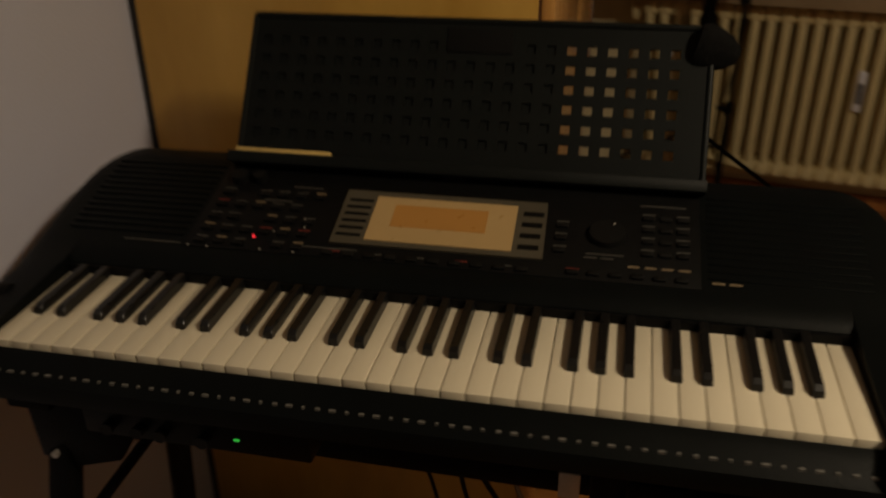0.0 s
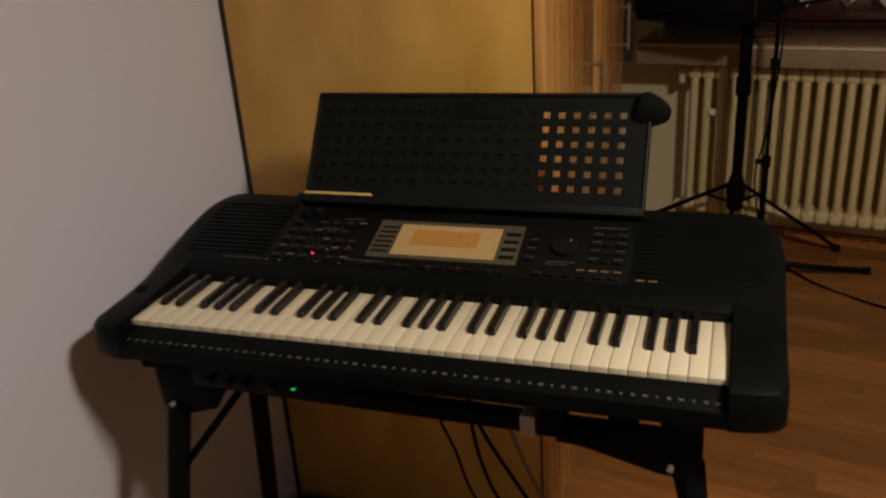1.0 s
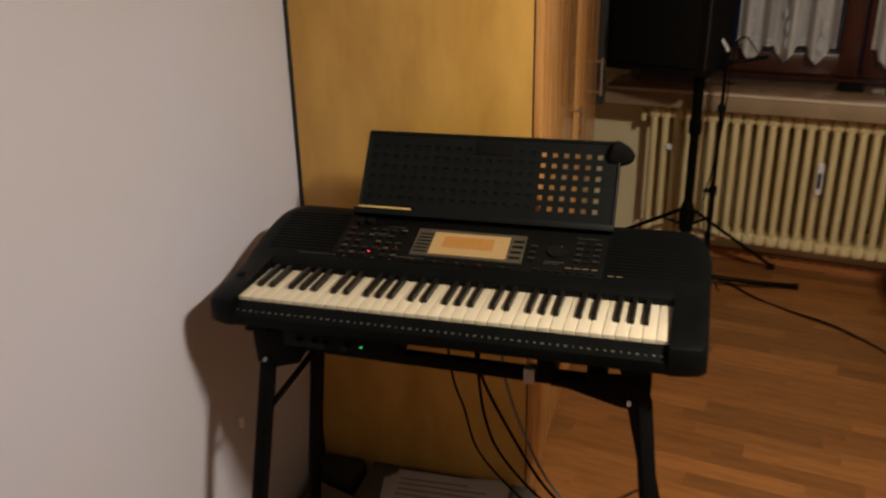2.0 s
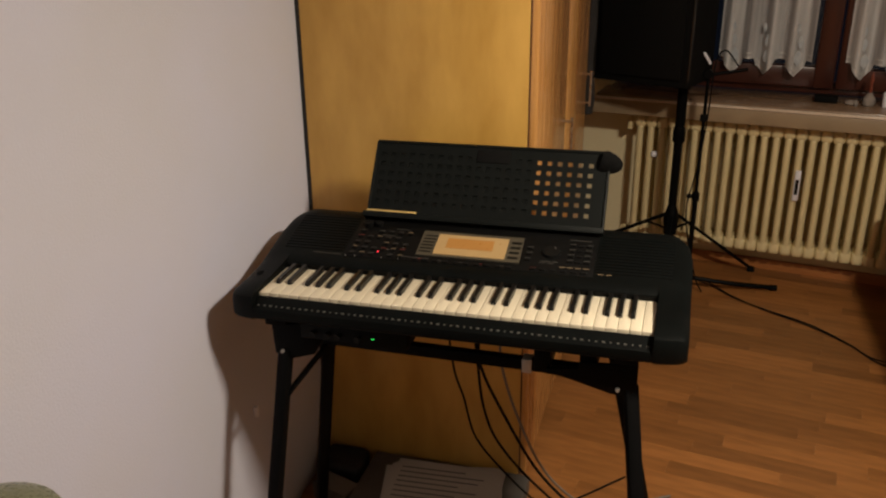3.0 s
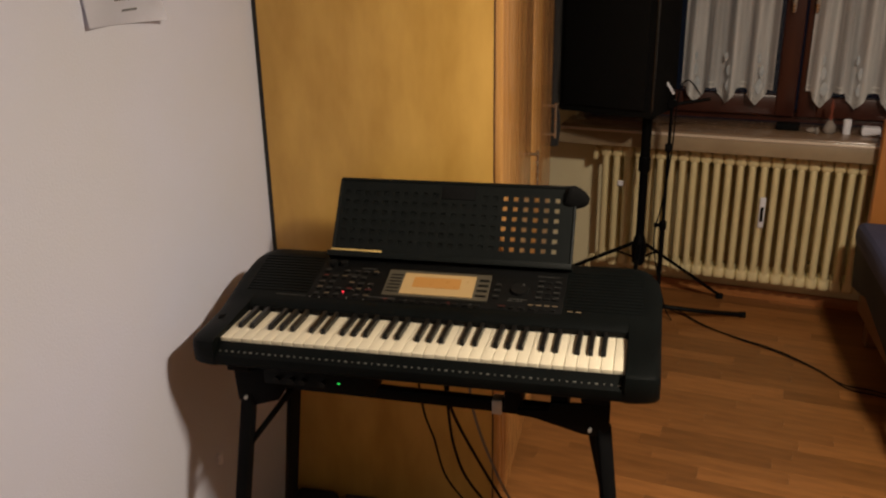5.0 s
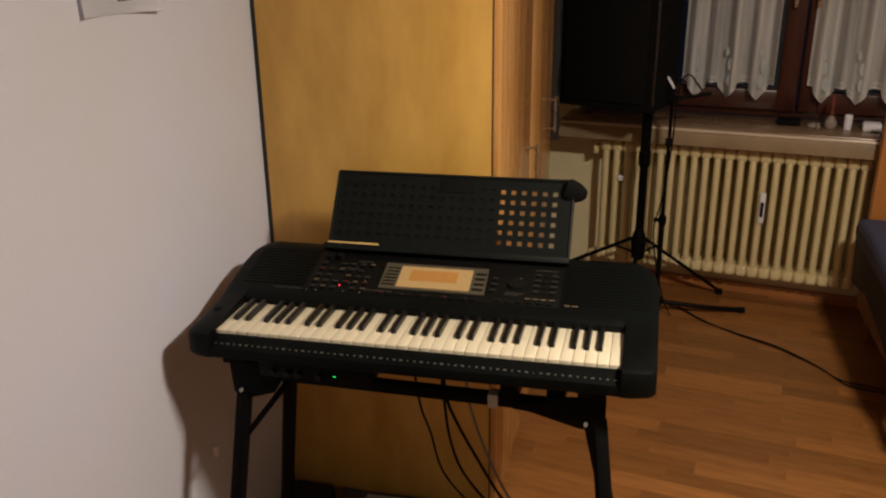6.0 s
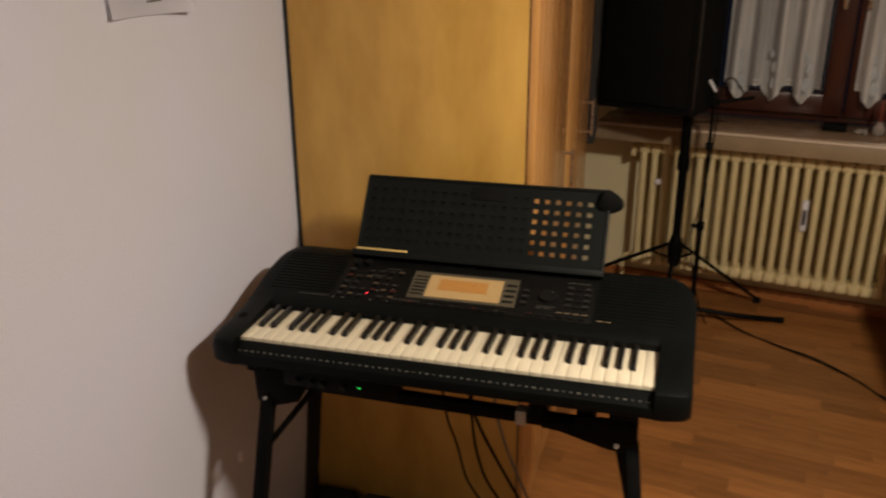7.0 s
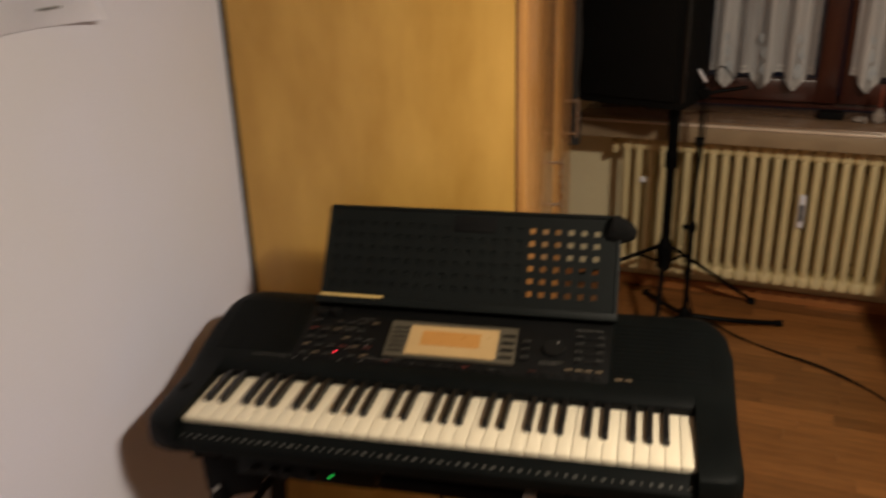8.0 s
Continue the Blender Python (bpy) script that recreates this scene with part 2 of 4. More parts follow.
def loft(rings, bm=None, caps=True):
    bm = bm or bmesh.new()
    rows = [[bm.verts.new(p) for p in ring] for ring in rings]
    n = len(rows[0])
    for a, b in zip(rows, rows[1:]):
        for i in range(n):
            bm.faces.new((a[i], a[(i + 1) % n], b[(i + 1) % n], b[i]))
    if caps:
        bm.faces.new(rows[0])
        bm.faces.new(rows[-1])
    return bm


def lathe(profile, at, seg=24, bm=None):
    """profile: pairs of radius and height, from below to above."""
    rings = [[(at[0] + max(r, 0.0004) * math.cos(2 * math.pi * i / seg), at[1] + max(r, 0.0004) * math.sin(2 * math.pi * i / seg), at[2] + z)
              for i in range(seg)] for r, z in profile]
    return loft(rings, bm)


def smooth_line(pts, steps=8):
    pts = [Vector(p) for p in pts]
    full = [2 * pts[0] - pts[1]] + pts + [2 * pts[-1] - pts[-2]]
    out = []
    for a, b, c, d in zip(full, full[1:], full[2:], full[3:]):
        for k in range(steps):
            t = k / steps
            out.append(0.5 * ((2 * b) + (c - a) * t + (2 * a - 5 * b + 4 * c - d) * t * t + (3 * b - a - 3 * c + d) * t ** 3))
    return out + [pts[-1]]


def sweep(pts, r, seg=8, steps=8, bm=None):
    line = smooth_line(pts, steps)
    rings = []
    up = Vector((0.13, 0.21, 0.97)).normalized()
    for i, p in enumerate(line):
        d = (line[min(i + 1, len(line) - 1)] - line[max(i - 1, 0)]).normalized()
        s = d.cross(up).normalized()
        u = s.cross(d).normalized()
        rings.append([p + r * (math.cos(2 * math.pi * k / seg) * s + math.sin(2 * math.pi * k / seg) * u) for k in range(seg)])
    return loft(rings, bm)


def plate(outline, z0, z1, axis=2, bevel=0.0):
    """A flat plate of the given outline, from z0 to z1 along the axis."""
    def at(p, h):
        v = list(p)
        v.insert(axis, h)
        return v
    bm = loft([[at(p, z0) for p in outline], [at(p, z1) for p in outline]])
    if bevel:
        bmesh.ops.bevel(bm, geom=list(bm.edges), offset=bevel, segments=2, affect="EDGES", profile=0.5)
    return bm


# ---- the room ----
XW, XE, YS, ZC = -0.137, 3.30, -3.10, 2.50
YE = 3.05                      # where floor, ceiling and side walls end behind the window wall
YN, YO = 2.10, 2.36            # faces of the window wall, in its own frame
ZT = 2.212                     # its top
WX0, WX1, WZ0, WZ1 = 0.535, 2.35, 0.660, 1.95


def slab(name, a, b, material, label, category="wall"):
    return tagged(new(name, finish(bx(a, b), material, smooth=False)), label, category, kind="structure")


floor = slab("floor", (XW - 0.1, YS - 0.1, -0.12), (XE + 0.1, YE, -0.006), M_PLANK, "brown wood laminate strip floor", "floor")
slab("wall_west", (XW - 0.1, YS - 0.1, -0.006), (XW, YE, ZC), M_WALL, "white woodchip painted wall, greyed and blued for cool light")
slab("wall_east", (XE, YS - 0.1, -0.006), (XE + 0.1, YE, ZC), M_FARWALL, "unseen beige wall closing the room, darkened to cut bounced light")
slab("wall_south", (XW, YS - 0.1, -0.006), (XE, YS, ZC), M_FARWALL, "unseen beige wall closing the room, darkened to cut bounced light")
slab("ceiling", (XW - 0.1, YS - 0.1, ZC), (XE + 0.1, YE, ZC + 0.1), M_CEIL, "white painted ceiling", "ceiling")
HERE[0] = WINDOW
bm = bx((XW - 0.03, YN, -0.006), (WX0, YO, ZT))
bx((WX1, YN, -0.006), (3.08, YO, ZT), bm=bm)
bx((WX0, YN, -0.006), (WX1, YO, WZ0), bm=bm)
bx((WX0, YN, WZ1), (WX1, YO, ZT), bm=bm)
tagged(placed(new("wall_north", finish(bm, M_CREAM, smooth=False))), "cream painted wall under a wide window", "wall", kind="structure")
tagged(placed(new("baseboard", finish(bx((0.45, YN - 0.014, -0.004), (3.0, YN - 0.001, 0.045), 0.003), M_BASE))),
       "orange wooden skirting board along the window wall", "skirting", kind="structure")

# window sill; rounded front edge paled as a highlight, face below toned as shade
sill = tagged(placed(new("window_sill")), "brown marbled window sill with a painted highlight along its front edge", "window sill", kind="structure")
part("sill_board", bx((0.515, 1.905, 0.7005), (WX1 + 0.02, 2.20, 0.732), 0.006), M_SILL, sill)
part("sill_edge", bx((0.513, 1.893, 0.658), (WX1 + 0.02, 1.9045, 0.7145), 0.003), M_SILLSHADE, sill, "tan sill face, darkened as the shadow band under its edge")
part("sill_nosing", bx((0.512, 1.887, 0.7150), (WX1 + 0.021, 1.9045, 0.7260), 0.0040), M_SILLEDGE, sill, "thin rounded sill edge, paled as a highlight")
part("sill_apron", bx((0.53, 1.9060, 0.664), (WX1, 2.098, 0.700), 0.004), M_CREAM, sill, "cream painted apron")

# window: dark frame with two casements
window = tagged(placed(new("window_1")), "dark mahogany window with two casements at night", "window", kind="structure")
part("window_frame", bx((WX0 + 0.001, 2.20, 0.734), (WX0 + 0.06, 2.27, WZ1 - 0.001), 0.005), M_MAHOG, window)
part("window_frame", bx((WX0 + 0.06, 2.20, 0.734), (WX1 - 0.06, 2.27, 0.775), 0.005), M_MAHOG, window)
part("window_frame", bx((WX0 + 0.06, 2.20, WZ1 - 0.05), (WX1 - 0.06, 2.27, WZ1 - 0.001), 0.005), M_MAHOG, window)
part("window_frame", bx((WX1 - 0.06, 2.20, 0.734), (WX1 - 0.001, 2.27, WZ1 - 0.001), 0.005), M_MAHOG, window)


def casement(x0, x1, handle_x):
    bm = bx((x0, 2.165, 0.762), (x0 + 0.075, 2.215, WZ1 - 0.04), 0.008)
    bx((x1 - 0.075, 2.165, 0.762), (x1, 2.215, WZ1 - 0.04), 0.008, bm=bm)
    bx((x0 + 0.07, 2.168, 0.762), (x1 - 0.07, 2.213, 0.845), 0.008, bm=bm)
    bx((x0 + 0.07, 2.168, WZ1 - 0.12), (x1 - 0.07, 2.213, WZ1 - 0.04), 0.008, bm=bm)
    c = part("casement", bm, M_MAHOG, window)
    p = part("pane", bx((x0 + 0.07, 2.19, 0.84), (x1 - 0.07, 2.194, WZ1 - 0.11)), M_GLASS, c)
    p.visible_shadow = False
    h = bx((handle_x - 0.012, 2.150, 1.235), (handle_x + 0.012, 2.166, 1.305), 0.004)
    bx((handle_x - 0.008, 2.125, 1.165), (handle_x + 0.008, 2.138, 1.285), 0.004, bm=h)
    cyl((handle_x, 2.125, 1.275), (handle_x, 2.16, 1.275), 0.006, bm=h)
    part("handle", h, M_CHROME, c, "pale metal window handle")


casement(0.595, 1.395, 1.350)
casement(1.402, 2.29, 1.432)


def curtain(x0, x1, seed):
    """A short sheer panel in soft folds whose hem ends in points."""
    rng = random.Random(seed)
    cols, rows = 120, 26
    width = x1 - x0
    tips = max(2, round(width / 0.115))
    ph = rng.uniform(0, 6)
    def pos(i, j):
        u = i / cols
        x = x0 + u * width
        saw = abs(((u * tips) % 1.0) - 0.5) * 2
        lobe = 0.42 + 0.58 * (1 - saw / 0.56) if saw < 0.56 else max(0.0, 0.42 - (saw - 0.56) * 4.2)
        hem = 0.872 - 0.062 * lobe
        z = hem + (1.89 - hem) * (j / rows) ** 1.25
        k = 1 - 0.45 * j / rows
        y = 2.125 + k * (0.024 * math.sin(u * tips * 2 * math.pi * 1.5 + ph) + 0.007 * math.sin(u * 23 + ph * 2 + z * 2))
        return (x, y, z)
    def sheet(j0, j1, dy=0.0):
        bm = bmesh.new()
        g = [[bm.verts.new((pos(i, j)[0], pos(i, j)[1] - dy, pos(i, j)[2])) for i in range(cols + 1)] for j in range(j0, j1 + 1)]
        for a, b in zip(g, g[1:]):
            for i in range(cols):
                bm.faces.new((a[i], a[i + 1], b[i + 1], b[i]))
        return bm
    c = thing("lace_curtain", "sheer white lace curtain panel with a pointed hem", "curtain", (x0, 2.125, 0.81), "lace curtains")
    part("voile", sheet(0, rows), M_LACE, c)
    bm = bmesh.new()
    for off in (0.002, 0.020):
        g = []
        for i in range(cols + 1):
            a, b = Vector(pos(i, 0)), Vector(pos(i, 1))
            d = Vector((0, -0.003, 0))
            lo = a + Vector((0, 0, off))
            g.append((bm.verts.new(lo + d), bm.verts.new(lo + d + Vector((0, 0, 0.007)))))
        for p, q in zip(g, g[1:]):
            bm.faces.new((p[0], q[0], q[1], p[1]))
    part("hem_band", bm, M_LACEDENSE, c, "dense white lace hem bands")
    for n in range(tips):
        u = (n + 0.5) / tips
        i = round(u * cols)
        for dz, w, h in ((0.075, 0.015, 0.03), (0.135, 0.011, 0.026), (0.185, 0.008, 0.02)):
            x, y, z = pos(i, 0)
            bm = lathe([(0.0, -1), (0.7, -0.6), (1.0, 0), (0.6, 0.6), (0.0, 1)], (0, 0, 0), 10)
            for v in bm.verts:
                v.co = Vector((x + 0.01 * math.sin(dz * 90 + n) + v.co.x * w, y - 0.012 + v.co.y * 0.003, z + dz + v.co.z * h))
            part("leaf_motif", bm, M_LACEBLUE, c, "pale woven leaf motif")
    return c


curtain(0.955, 1.306, 3)
curtain(1.425, 1.90, 8)

# ---- radiator ----
radiator = thing("radiator", "cream enamelled sectional radiator under the window sill", "radiator", (1.185, 1.99, 0.0))
PITCH = 0.0441


def section_mesh():
    bm = bmesh.new()
    for y in (1.971, 2.049):
        bx((-0.0128, y - 0.0125, 0.150), (0.0128, y + 0.0125, 0.605), 0.0105, 3, bm)
    for z0, z1 in ((0.118, 0.168), (0.594, 0.644)):
        bx((-0.0218, 1.9585, z0), (0.0218, 2.0615, z1), 0.014, 3, bm)
    for z in (0.137, 0.618):
        cyl((-0.0222, 2.01, z), (0.0222, 2.01, z), 0.02, seg=12, bm=bm)
    return finish(bm, M_RAD, shift=Vector((0, 1.99, 0)))


me = section_mesh()
for i in range(23):
    ob = new("section", me)
    ob.parent = radiator
    ob.location = (0.697 + i * PITCH - 1.185, 0, 0)
part("valve", cyl((0.645, 2.01, 0.60), (0.678, 2.01, 0.618), 0.016, bm=bx((0.640, 1.98, 0.575), (0.66, 2.03, 0.625), 0.006)), M_RAD, radiator)
part("return_pipe", sweep([(0.66, 2.02, 0.137), (0.64, 2.02, 0.13), (0.632, 2.02, 0.09), (0.632, 2.02, -0.004)], 0.008), M_RAD, radiator)
part("vent_cap", bx((0.752, 1.948, 0.478), (0.776, 1.962, 0.50), 0.003), M_PAPER, radiator, "small white plastic clip")
meter = part("heat_meter", bx((1.311, 1.944, 0.360), (1.333, 1.960, 0.482), 0.004), M_PAPER, radiator, "white heat meter with a dark window")
part("meter_window", bx((1.316, 1.941, 0.386), (1.328, 1.946, 0.446), 0.001), M_PANELTOP, meter)
for x in (0.85, 1.52):
    part("bracket", bx((x - 0.01, 2.06, 0.15), (x + 0.01, 2.099, 0.19), 0.002), M_RAD, radiator)

# ---- wardrobe ----
HERE[0] = NEAR
FX, WY0, WY1, WZT, DOWN = 0.506, 0.568, 1.640, 2.02, -LIFT
wardrobe = thing("wardrobe", "tall maple wardrobe with glossy wooden doors beside the white wall", "wardrobe", (0.18, 1.1, DOWN))
part("side_panel", bx((-0.1240, WY0, DOWN), (FX - 0.022, WY0 + 0.019, WZT), 0.001), M_MAPLE, wardrobe, "golden maple side panel")
part("side_panel", bx((-0.117, WY1 - 0.019, DOWN), (FX - 0.022, WY1, WZT), 0.001), M_MAPLE, wardrobe)
part("back_panel", bx((-0.117, WY0 + 0.019, DOWN + 0.03), (-0.109, WY1 - 0.019, WZT - 0.02)), M_MAPLE, wardrobe)
part("top_panel", bx((-0.109, WY0 + 0.019, WZT - 0.02), (FX - 0.022, WY1 - 0.019, WZT)), M_MAPLE, wardrobe)
part("bottom_panel", bx((-0.109, WY0 + 0.019, DOWN + 0.06), (FX - 0.022, WY1 - 0.019, DOWN + 0.08)), M_MAPLE, wardrobe)
part("plinth", bx((FX - 0.06, WY0 + 0.019, DOWN), (FX - 0.045, WY1 - 0.019, DOWN + 0.06)), M_DOORWOOD, wardrobe)
part("edge_strip", bx((-0.1365, WY0 + 0.002, DOWN), (-0.1242, WY0 + 0.03, WZT)), M_DARKGAP, wardrobe, "black strip between wardrobe and wall")
part("edge_gap", bx((FX - 0.0225, WY0 + 0.003, DOWN + 0.02), (FX - 0.0185, WY1 - 0.003, WZT - 0.002)), M_JOINT, wardrobe, "dark joint behind the doors")


def wardrobe_door(y0, y1, z0, z1, hy, hz0, hz1):
    bm = bx((FX - 0.018, y0 + 0.002, z0), (FX, y1 - 0.002, z1), 0.002)
    door = part("door", bm, M_DOORWOOD, wardrobe, "glossy reddish wooden door")
    h = cyl((FX + 0.028, hy, hz0 - 0.012), (FX + 0.028, hy, hz1 + 0.012), 0.0042, seg=10)
    for z in (hz0, hz1):
        cyl((FX - 0.002, hy, z), (FX + 0.028, hy, z), 0.0045, seg=10, bm=h)
    part("handle", h, M_CHROME, door, "slim chrome bar handle")


wardrobe_door(WY0 + 0.001, 1.105, DOWN + 0.062, WZT - 0.002, 1.045, 0.715, 0.830)
wardrobe_door(1.106, WY1, DOWN + 0.062, WZT - 0.002, 1.530, 0.785, 0.888)

# black cloth hanging from a hook at the far end of the wardrobe
cloth = thing("hanging_cloth", "black ribbed cloth hanging beside the wardrobe end", "cloth", (0.507, 1.67, 0.72))
rings = []
for k in range(25):
    z = 0.715 + k * 0.0518
    w = 0.020 + 0.004 * math.sin(k * 1.3)
    cx = 0.508 + 0.003 * math.sin(k * 0.9)
    rings.append([(cx + w * math.cos(a) * (1 + 0.12 * math.cos(5 * a + k * 0.3)), 1.662 + 0.018 * math.sin(a), z)
                  for a in [2 * math.pi * i / 20 for i in range(20)]])
part("drape", loft(rings), M_FABRIC, cloth)
part("hook", sweep([(0.47, 1.641, 1.99), (0.47, 1.66, 2.00), (0.507, 1.664, 1.99), (0.507, 1.662, 1.95)], 0.004), M_CHROME, cloth)

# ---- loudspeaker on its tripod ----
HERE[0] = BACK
tripod = thing("speaker_stand", "black steel tripod stand carrying a loudspeaker", "stand", (0.852, 1.80, 0.0))
TX, TY = 0.852, 1.812
part("lower_pole", cyl((TX, TY, 0.205), (TX, TY, 0.62), 0.0165), M_STEEL, tripod)
part("upper_pole", cyl((TX, TY, 0.60), (TX, TY, 0.845), 0.0190), M_STEEL, tripod)
part("collar", lathe([(0.02, -0.03), (0.0235, -0.025), (0.0235, 0.02), (0.021, 0.03)], (TX, TY, 0.62)), M_STEEL, tripod)
part("hub", lathe([(0.018, -0.045), (0.028, -0.04), (0.031, -0.01), (0.024, 0.022), (0.0165, 0.045)], (TX, TY, 0.288)), M_STEEL, tripod)
part("lower_hub", lathe([(0.02, -0.02), (0.026, -0.015), (0.026, 0.015), (0.02, 0.02)], (TX, TY, 0.230)), M_STEEL, tripod)
for tip in ((1.195, 2.010, 0.014), (0.350, 1.935, 0.014), (0.825, 1.47, 0.014)):
    d = Vector((tip[0] - TX, tip[1] - TY, 0)).normalized()
    root = Vector((TX, TY, 0.292)) + d * 0.024
    leg = part("leg", bar(root, tip, 0.017, 0.013), M_STEEL, tripod)
    part("rubber_foot", bx((tip[0] - 0.015, tip[1] - 0.012, 0.0), (tip[0] + 0.015, tip[1] + 0.012, 0.022), 0.005), M_RUBBER, leg)
    part("strut", bar(Vector((TX, TY, 0.232)) + d * 0.014, root.lerp(Vector(tip), 0.15), 0.011, 0.007, 0.002), M_STEEL, tripod)

speaker = thing("loudspeaker", "large black loudspeaker with a perforated grille on a tripod", "loudspeaker", (0.75, 1.80, 0.834))
SA, SB = Vector((0.519, 1.745)), Vector((0.866, 1.610))
along = (SB - SA).normalized()
back = Vector((-along.y, along.x))
SC, SD = SB + back * 0.235, SA + back * 0.235
quad = [SA, SB, SC, SD]
part("cabinet", plate([tuple(p) for p in quad], 0.834, 1.56, 2, 0.008), M_CABINET, speaker)
g = [SA + along * 0.025 - back * 0.012, SB - along * 0.025 - back * 0.012, SB - along * 0.025 + back * 0.002, SA + along * 0.025 + back * 0.002]
part("grille", plate([tuple(p) for p in g], 0.862, 1.53, 2, 0.004), M_GRILLE, speaker, "black perforated metal grille")
part("edge_guard", bar((*(SB - back * 0.001), 0.86), (*(SB - back * 0.001), 1.55), 0.010, 0.010, 0.004), M_GLOSSEDGE, speaker, "glossy black edge guard")
part("edge_guard", bar((*(SA - back * 0.001), 0.86), (*(SA - back * 0.001), 1.55), 0.012, 0.012, 0.004), M_BLACKSMOOTH, speaker)
part("pole_socket", cyl((TX, TY, 0.80), (TX, TY, 0.852), 0.03), M_STEEL, speaker)

# ---- microphone stand ----
MX, MY = 0.936, 1.753
mic_stand = thing("microphone_stand", "thin black microphone stand with clamps and boom", "stand", (MX, MY, 0.0))
part("lower_tube", cyl((MX, MY, 0.07), (MX, MY, 0.40), 0.0095), M_STEEL, mic_stand)
part("upper_tube", cyl((MX, MY, 0.39), (MX, MY, 0.865), 0.0062), M_STEEL, mic_stand)
part("clutch", lathe([(0.010, -0.02), (0.014, -0.014), (0.014, 0.014), (0.009, 0.02)], (MX, MY, 0.395)), M_STEEL, mic_stand)
part("clutch_knob", cyl((MX - 0.034, MY, 0.395), (MX, MY, 0.395), 0.008), M_RUBBER, mic_stand)
part("cable_clip", bx((MX - 0.014, MY - 0.014, 0.690), (MX + 0.012, MY + 0.012, 0.716), 0.004), M_RUBBER, mic_stand)
part("boom_joint", cyl((MX, MY - 0.016, 0.868), (MX, MY + 0.016, 0.868), 0.017), M_STEEL, mic_stand)
part("boom_arm", cyl((MX - 0.10, MY - 0.01, 0.846), (MX + 0.135, MY + 0.01, 0.886), 0.0065), M_STEEL, mic_stand)
part("counterweight", cyl((MX - 0.12, MY - 0.012, 0.843), (MX - 0.05, MY - 0.006, 0.855), 0.017), M_STEEL, mic_stand)
part("white_clip", bar((MX - 0.024, MY - 0.02, 0.948), (MX + 0.004, MY - 0.02, 0.905), 0.013, 0.010, 0.004), M_PAPER, mic_stand, "white plastic clip")
part("base_hub", lathe([(0.012, 0.03), (0.022, 0.034), (0.022, 0.07), (0.013, 0.085)], (MX, MY, 0)), M_STEEL, mic_stand)
for tip in ((1.273, 1.828), (0.80, 2.02), (0.745, 1.60)):
    mid = ((MX + tip[0]) / 2, (MY + tip[1]) / 2 - 0.012)
    leg = part("leg", sweep([(MX, MY, 0.055), (*mid, 0.035), (*tip, 0.013)], 0.0095), M_STEEL, mic_stand)
    part("rubber_foot", cyl((tip[0] - 0.012, tip[1], 0.012), (tip[0] + 0.012, tip[1] + 0.004, 0.012), 0.012), M_RUBBER, leg)
part("microphone_cable", sweep([(MX + 0.10, MY, 0.90), (MX + 0.05, MY - 0.01, 0.955), (MX + 0.02, MY - 0.012, 0.90), (MX + 0.012, MY - 0.01, 0.70),
                                (MX - 0.006, MY - 0.011, 0.50), (MX - 0.03, MY - 0.012, 0.36), (MX - 0.012, MY - 0.012, 0.22), (MX + 0.03, MY - 0.01, 0.06), (MX + 0.06, MY - 0.02, 0.006)], 0.003, 6), M_RUBBER, mic_stand)

for k, dy in enumerate((0.0, 0.034)):
    line = [(0.96, 1.884), (1.032, 1.83), (1.112, 1.727), (1.231, 1.624), (1.367, 1.535), (1.485, 1.423), (1.56, 1.325), (1.674, 1.288), (1.86, 1.16)]
    pts = [(x + 0.012 * k, y - dy * (0.4 + 0.6 * math.sin(n * 1.1 + 0.6)), 0.004) for n, (x, y) in enumerate(line)]
    solid("floor_cable", sweep(pts, 0.0024, 6), M_RUBBER, "black cable lying across the laminate floor", "cable", group="floor cables")

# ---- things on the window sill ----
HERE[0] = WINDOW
solid("black_case", bx((1.335, 2.04, 0.732), (1.42, 2.10, 0.757), 0.006), M_RUBBER, "small flat black case on the window sill", "case")
orn = thing("ornament_bottle", "glass bottle ornament with a red neck on the sill", "ornament", (1.525, 2.04, 0.732))
part("bottle", lathe([(0.016, 0.0), (0.022, 0.008), (0.022, 0.028), (0.012, 0.042), (0.008, 0.05)], (1.525, 2.04, 0.732)), M_GLASSBITS, orn)
part("red_neck", lathe([(0.004, 0.05), (0.006, 0.06), (0.004, 0.08), (0.007, 0.10), (0.004, 0.12), (0.002, 0.13)], (1.525, 2.04, 0.732)), M_REDBITS, orn)
bm = lathe([(0.015, 0), (0.024, 0.006), (0.02, 0.014), (0.005, 0.02)], (1.465, 2.04, 0.732), 14)
lathe([(0.006, 0), (0.01, 0.01), (0.004, 0.024)], (1.482, 2.02, 0.732), 10, bm)
solid("trinket_dish", bm, M_GLASSBITS, "small shiny trinket dish on the sill", "dish")
solid("candle", lathe([(0.014, 0), (0.0145, 0.05), (0.012, 0.055), (0.002, 0.056)], (1.585, 2.05, 0.732), 16), M_PAPER, "short white candle on the sill", "candle")
bm = bx((1.635, 2.02, 0.732), (1.70, 2.07, 0.765), 0.008)
solid("tissue_pack", bm, M_PAPER, "small crumpled white packet on the sill", "packet")
solid("pink_packet", bx((1.695, 1.97, 0.732), (1.75, 2.01, 0.746), 0.004), M_REDBITS, "small pinkish red packet on the sill", "packet")

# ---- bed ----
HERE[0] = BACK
bed = thing("bed", "beech bed with dark navy bedding hanging over the side", "bed", (2.05, 0.9, 0.0))
part("side_rail", bx((1.655, -0.10, 0.13), (1.683, 1.692, 0.30), 0.005), M_BEDWOOD, bed, "beech side rail")
part("side_rail", bx((2.50, -0.10, 0.13), (2.528, 1.692, 0.30), 0.005), M_BEDWOOD, bed)
